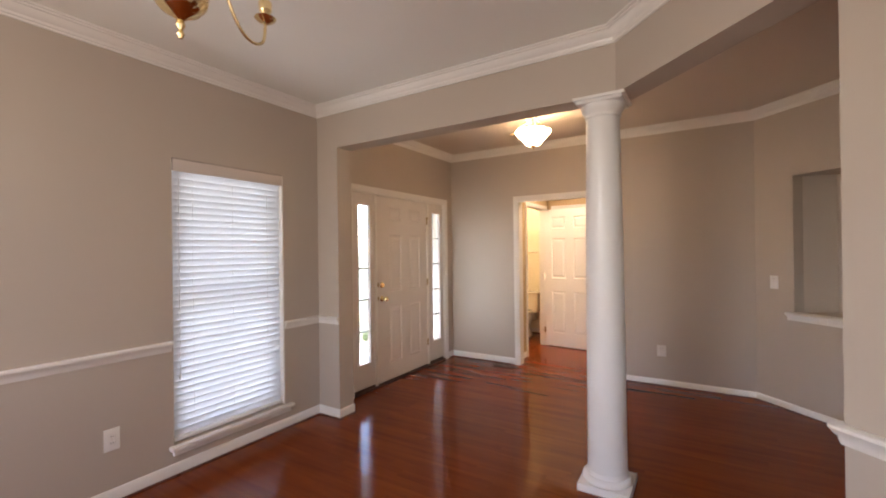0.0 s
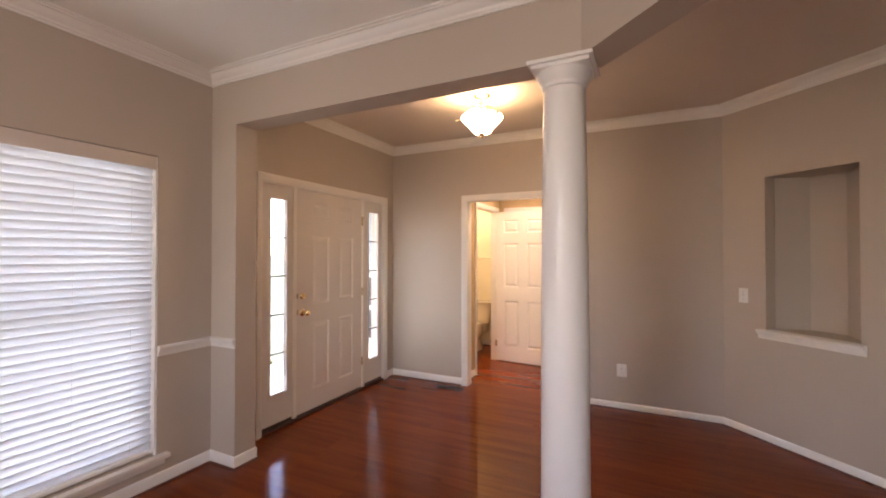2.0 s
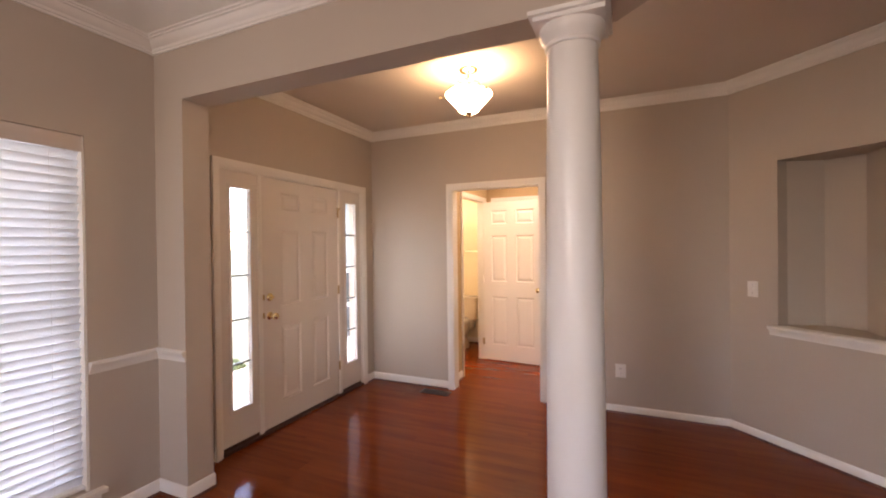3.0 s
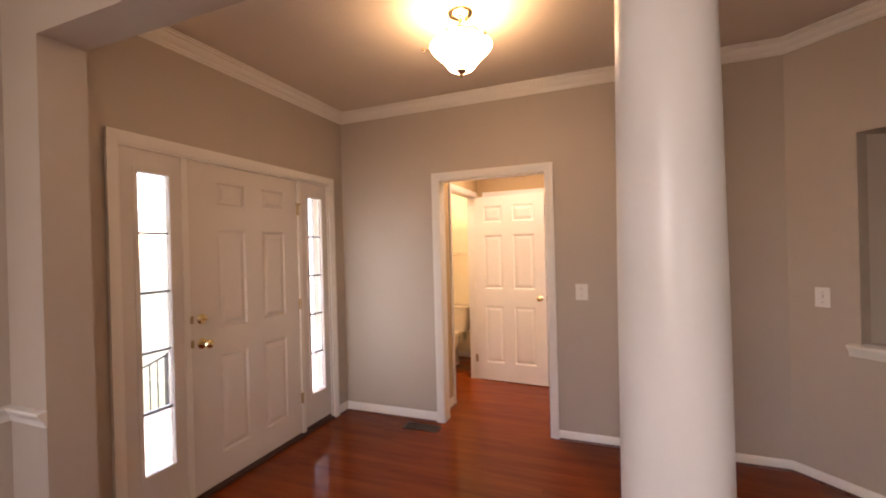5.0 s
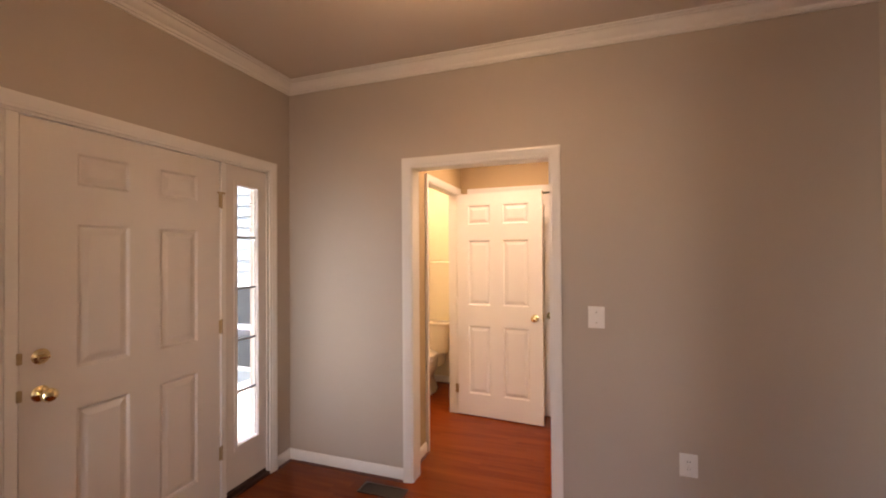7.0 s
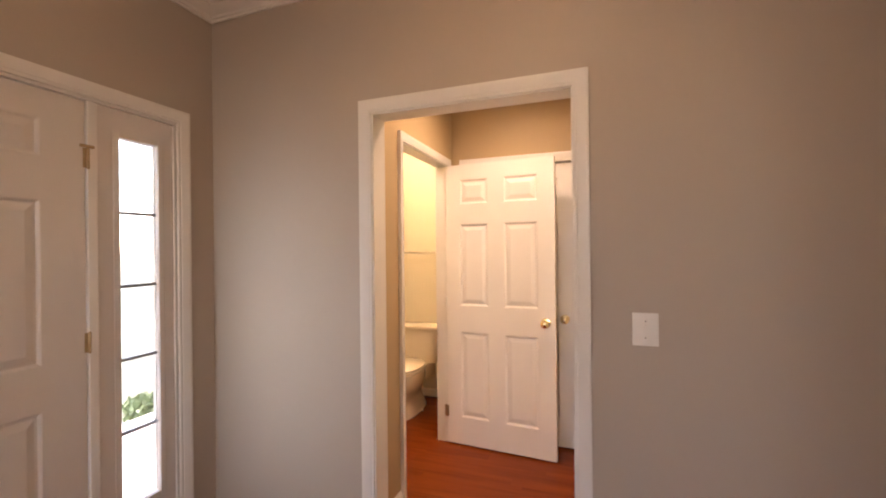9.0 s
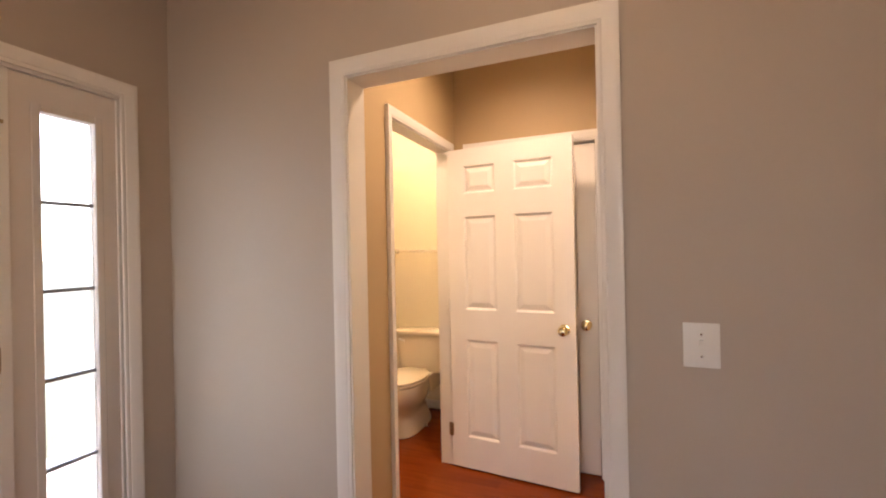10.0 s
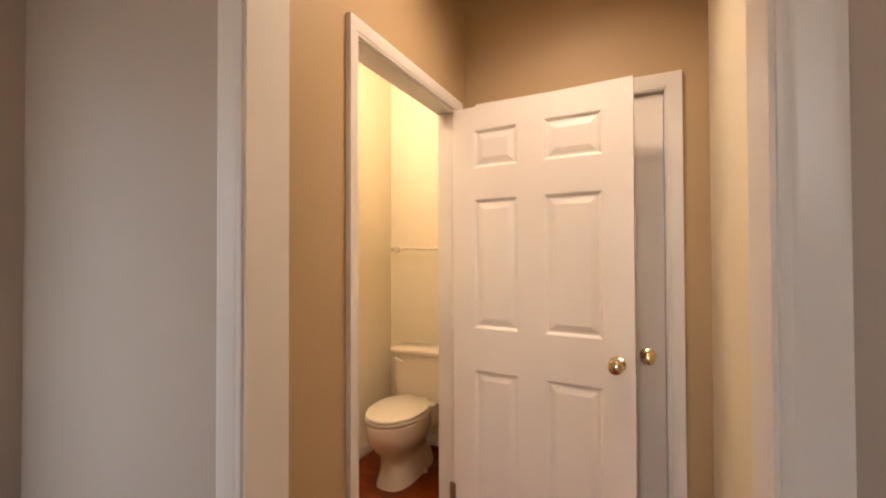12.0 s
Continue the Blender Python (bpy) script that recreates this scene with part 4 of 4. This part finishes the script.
garage = empty("garage_wing", pose(0, 7.95, 0), "grey lap-sided wing beside the porch", "building")
part("wall", a_box(-5.4, 0.03, -0.6, XW - 0.2, 0.3, 3.6), M_SIDING, garage)
for k in range(24):
    bm = bmesh.new()
    z = -0.5 + 0.16 * k
    vs = [bm.verts.new((x, yy, zz)) for x in (-5.42, XW - 0.2) for yy, zz in ((0.028, z), (0.0, z), (0.020, z + 0.17), (0.028, z + 0.17))]
    for q in ((0, 1, 5, 4), (1, 2, 6, 5), (2, 3, 7, 6), (3, 0, 4, 7), (0, 1, 2, 3), (4, 5, 6, 7)):
        bm.faces.new([vs[i] for i in q])
    part("siding_board", bm, M_SIDING, garage)
gw = part("window", a_box(-5.05, -0.03, -0.20, -3.55, 0.02, 1.08), M_VINYL, garage, "white window frame")
for x in (-5.0, -4.28):
    for z in (-0.14, 0.48):
        part("pane", a_box(x, -0.036, z, x + 0.66, -0.031, z + 0.54), M_DARKPANE, gw, "dark reflective window pane")


def railing(name, p0, p1, label, high=0.90):
    p0, p1 = Vector(p0), Vector(p1)
    d = p1 - p0
    th = empty(name, Matrix.Translation(p0) @ Matrix.Rotation(math.atan2(d.y, d.x), 4, "Z"), label, "railing", group="porch railings")
    L = d.xy.length
    rise = d.z / L
    for z, hh, ww in ((high, 0.04, 0.035), (0.12, 0.035, 0.02)):
        bm = a_box(0, -ww, z, L, ww, z + hh)
        for v in bm.verts:
            v.co.z += v.co.x * rise
        part("rail", bm, M_RAIL, th)
    n = max(3, int(L / 0.085))
    for k in range(n):
        x = (k + 0.5) * L / n
        part("baluster", a_box(x - 0.011, -0.011, 0.14 + x * rise, x + 0.011, 0.011, high + 0.01 + x * rise), M_RAIL, th)
    for x in (0.0, L):
        part("post", a_box(x - 0.04, -0.04, x * rise - (0.90 - high), x + 0.04, 0.04, high + 0.10 + x * rise, bevel=0.006), M_RAIL, th)
    return th


railing("porch_railing", (-3.84, -0.3, PORCH), (-3.84, 2.95, PORCH), "dark painted porch railing with thin balusters")
# short railing whose handrail sweeps up towards the steps
sweep_rail = empty("stair_railing", pose(-3.90, 4.45, PORCH), "thin dark metal railing with a rising handrail", "railing", group="porch railings")
part("rail", a_box(-0.015, 0.0, 0.012, 0.015, 0.95, 0.034), M_RAIL, sweep_rail)
rail_z = lambda y: 0.415 + 0.10 * max(0.0, y - 0.1) + 0.22 * max(0.0, y - 0.45) ** 1.5
part("handrail", a_tube([(0, 0.095 * k, rail_z(0.095 * k)) for k in range(11)], 0.011, 8), M_RAIL, sweep_rail)
for k in range(12):
    y = 0.03 + 0.081 * k
    part("baluster", a_tube([(0, y, 0.02), (0, y, rail_z(y))], 0.0065, 6), M_RAIL, sweep_rail)
for y in (0.0, 0.95):
    part("post", a_box(-0.014, y - 0.014, 0.0, 0.014, y + 0.014, rail_z(y) + 0.02, bevel=0.003), M_RAIL, sweep_rail)
yard_post = empty("yard_post", pose(-5.0, 5.33, -0.552), "grey wooden post with a pale cross board", "post")
part("post_shaft", a_box(-0.03, -0.025, 0.0, 0.03, 0.025, 1.33, bevel=0.004), M_SIDING, yard_post)
part("post_cap", a_box(-0.038, -0.033, 1.33, 0.038, 0.033, 1.352, bevel=0.005), M_RAIL, yard_post)
part("cross_board", a_box(0.031, -0.08, 1.10, 0.049, 0.15, 1.19, bevel=0.004), M_VINYL, yard_post, "pale cross board")
for k in range(3):
    tagged(part("porch_step", a_box(-3.98 - 0.28 * (k + 1), 3.1, -0.60, -3.98 - 0.28 * k, 4.4, PORCH - 0.10 * (k + 1)), M_CONCRETE), "pale concrete porch step", "step", group="porch steps")
for y in (0.4, 2.88, 7.7):
    post = empty("porch_post", pose(-3.82, y, PORCH), "white square porch post", "post", group="porch posts")
    part("post_shaft", a_box(-0.06, -0.06, 0, 0.06, 0.06, 2.78, bevel=0.008), M_VINYL, post)
    part("post_base", a_box(-0.08, -0.08, 0, 0.08, 0.08, 0.14, bevel=0.008), M_VINYL, post)


def leaf_cloud(bm, rng, centre, radius, count, size):
    for _ in range(count):
        v = Vector((rng.gauss(0, 1), rng.gauss(0, 1), rng.gauss(0, 0.8))).normalized() * radius * rng.uniform(0.55, 1.08)
        c = Vector(centre) + v
        q = Euler((rng.uniform(0, 6.3), rng.uniform(0, 6.3), rng.uniform(0, 6.3))).to_matrix()
        s = size * rng.uniform(0.6, 1.3)
        bm.faces.new([bm.verts.new(c + q @ Vector(p) * s) for p in ((-0.5, 0, 0), (0, -0.3, 0.06), (0.5, 0, 0), (0, 0.3, 0.06))])


rng = random.Random(5)
for k, (x, y, r) in enumerate(((-4.55, 1.2, 0.45), (-4.6, 2.3, 0.5), (-4.6, 6.1, 0.20), (-4.6, 7.1, 0.22))):
    sh_ob = empty("shrub", pose(x, y, -0.55), "round green shrub in front of the porch", "shrub", group="porch shrubs")
    part("stem", a_tube([(0, 0, -0.02), (0.02, 0.01, 0.25), (0, 0.03, r)], [0.03, 0.02, 0.01], 8), M_BARK, sh_ob)
    bm = bmesh.new()
    for _ in range(7):
        leaf_cloud(bm, rng, (rng.uniform(-r, r) * 0.5, rng.uniform(-r, r) * 0.5, r * rng.uniform(0.7, 1.3)), r * 0.55, 130, 0.07)
    part("crown", bm, M_LEAF, sh_ob)
for k, (x, y, h) in enumerate(((-36, 8.0, 7.0), (-40, 17.0, 8.0), (-38, -9.0, 7.5), (-42, 1.0, 8.0), (-40, -20, 8.0))):
    tr = empty("tree", pose(x, y, -0.55), "leafy green tree beyond the lawn", "tree", group="front trees")
    part("trunk", a_tube([(0, 0, -0.05), (0.05, 0.03, h * 0.25), (-0.03, 0.08, h * 0.5), (0.05, 0, h * 0.8)], [0.2, 0.15, 0.11, 0.04], 10), M_BARK, tr)
    for j in range(5):
        a = rng.uniform(0, 6.28)
        part("limb", a_tube([(0, 0.05, h * (0.35 + 0.08 * j)), (math.cos(a) * 0.8, math.sin(a) * 0.8, h * (0.45 + 0.08 * j)), (math.cos(a) * 1.5, math.sin(a) * 1.5, h * (0.5 + 0.09 * j))], [0.07, 0.05, 0.02], 7), M_BARK, tr)
    bm = bmesh.new()
    for _ in range(22):
        leaf_cloud(bm, rng, (rng.gauss(0, 1.2), rng.gauss(0, 1.2), h * rng.uniform(0.42, 1.0)), rng.uniform(0.6, 1.1), 90, 0.28)
    part("crown", bm, M_LEAF, tr)

# ---- floor boards ----
BOARD, GAP = 0.083, 0.0
meshes = {}


def board(length):
    key = round(length, 3)
    if key not in meshes:
        bm = a_box(0, 0, -0.006, key - GAP, BOARD - GAP, 0.0)
        me = bpy.data.meshes.new("plank")
        for f in [f for f in bm.faces if f.calc_center_median().z < -0.005]:
            bm.faces.remove(f)
        bm.to_mesh(me)
        bm.free()
        me.materials.append(M_FLOOR)
        meshes[key] = me
    return meshes[key], key


rng = random.Random(11)
far_bm = bmesh.new()
y = YS
while y < YB - BOARD:
    x = XW - rng.uniform(0.0, 0.9)
    end = 0.25 if y > YN + 0.05 else XF if y < DIAG[1] - (XF - DIAG[0]) else DIAG[0] + DIAG[1] - y
    while x < end - 0.02:
        L = rng.choice((0.62, 0.84, 1.08, 1.36, 1.62))
        a, b = max(x, XW - 0.01), min(x + L, end)
        x += L
        if b - a < 0.02:
            continue
        if y > 2.6 and a < 1.9:
            me, key = board(b - a)
            ob = new("plank", me)
            ob.location = (a, y, 0.0)
            ob.parent = floor
        else:
            box(far_bm, a, y, -0.006, b - GAP, y + BOARD - GAP, 0.0)
    y += BOARD
tagged(part("far_planks", far_bm, M_FLOOR, floor), kind="stuff")
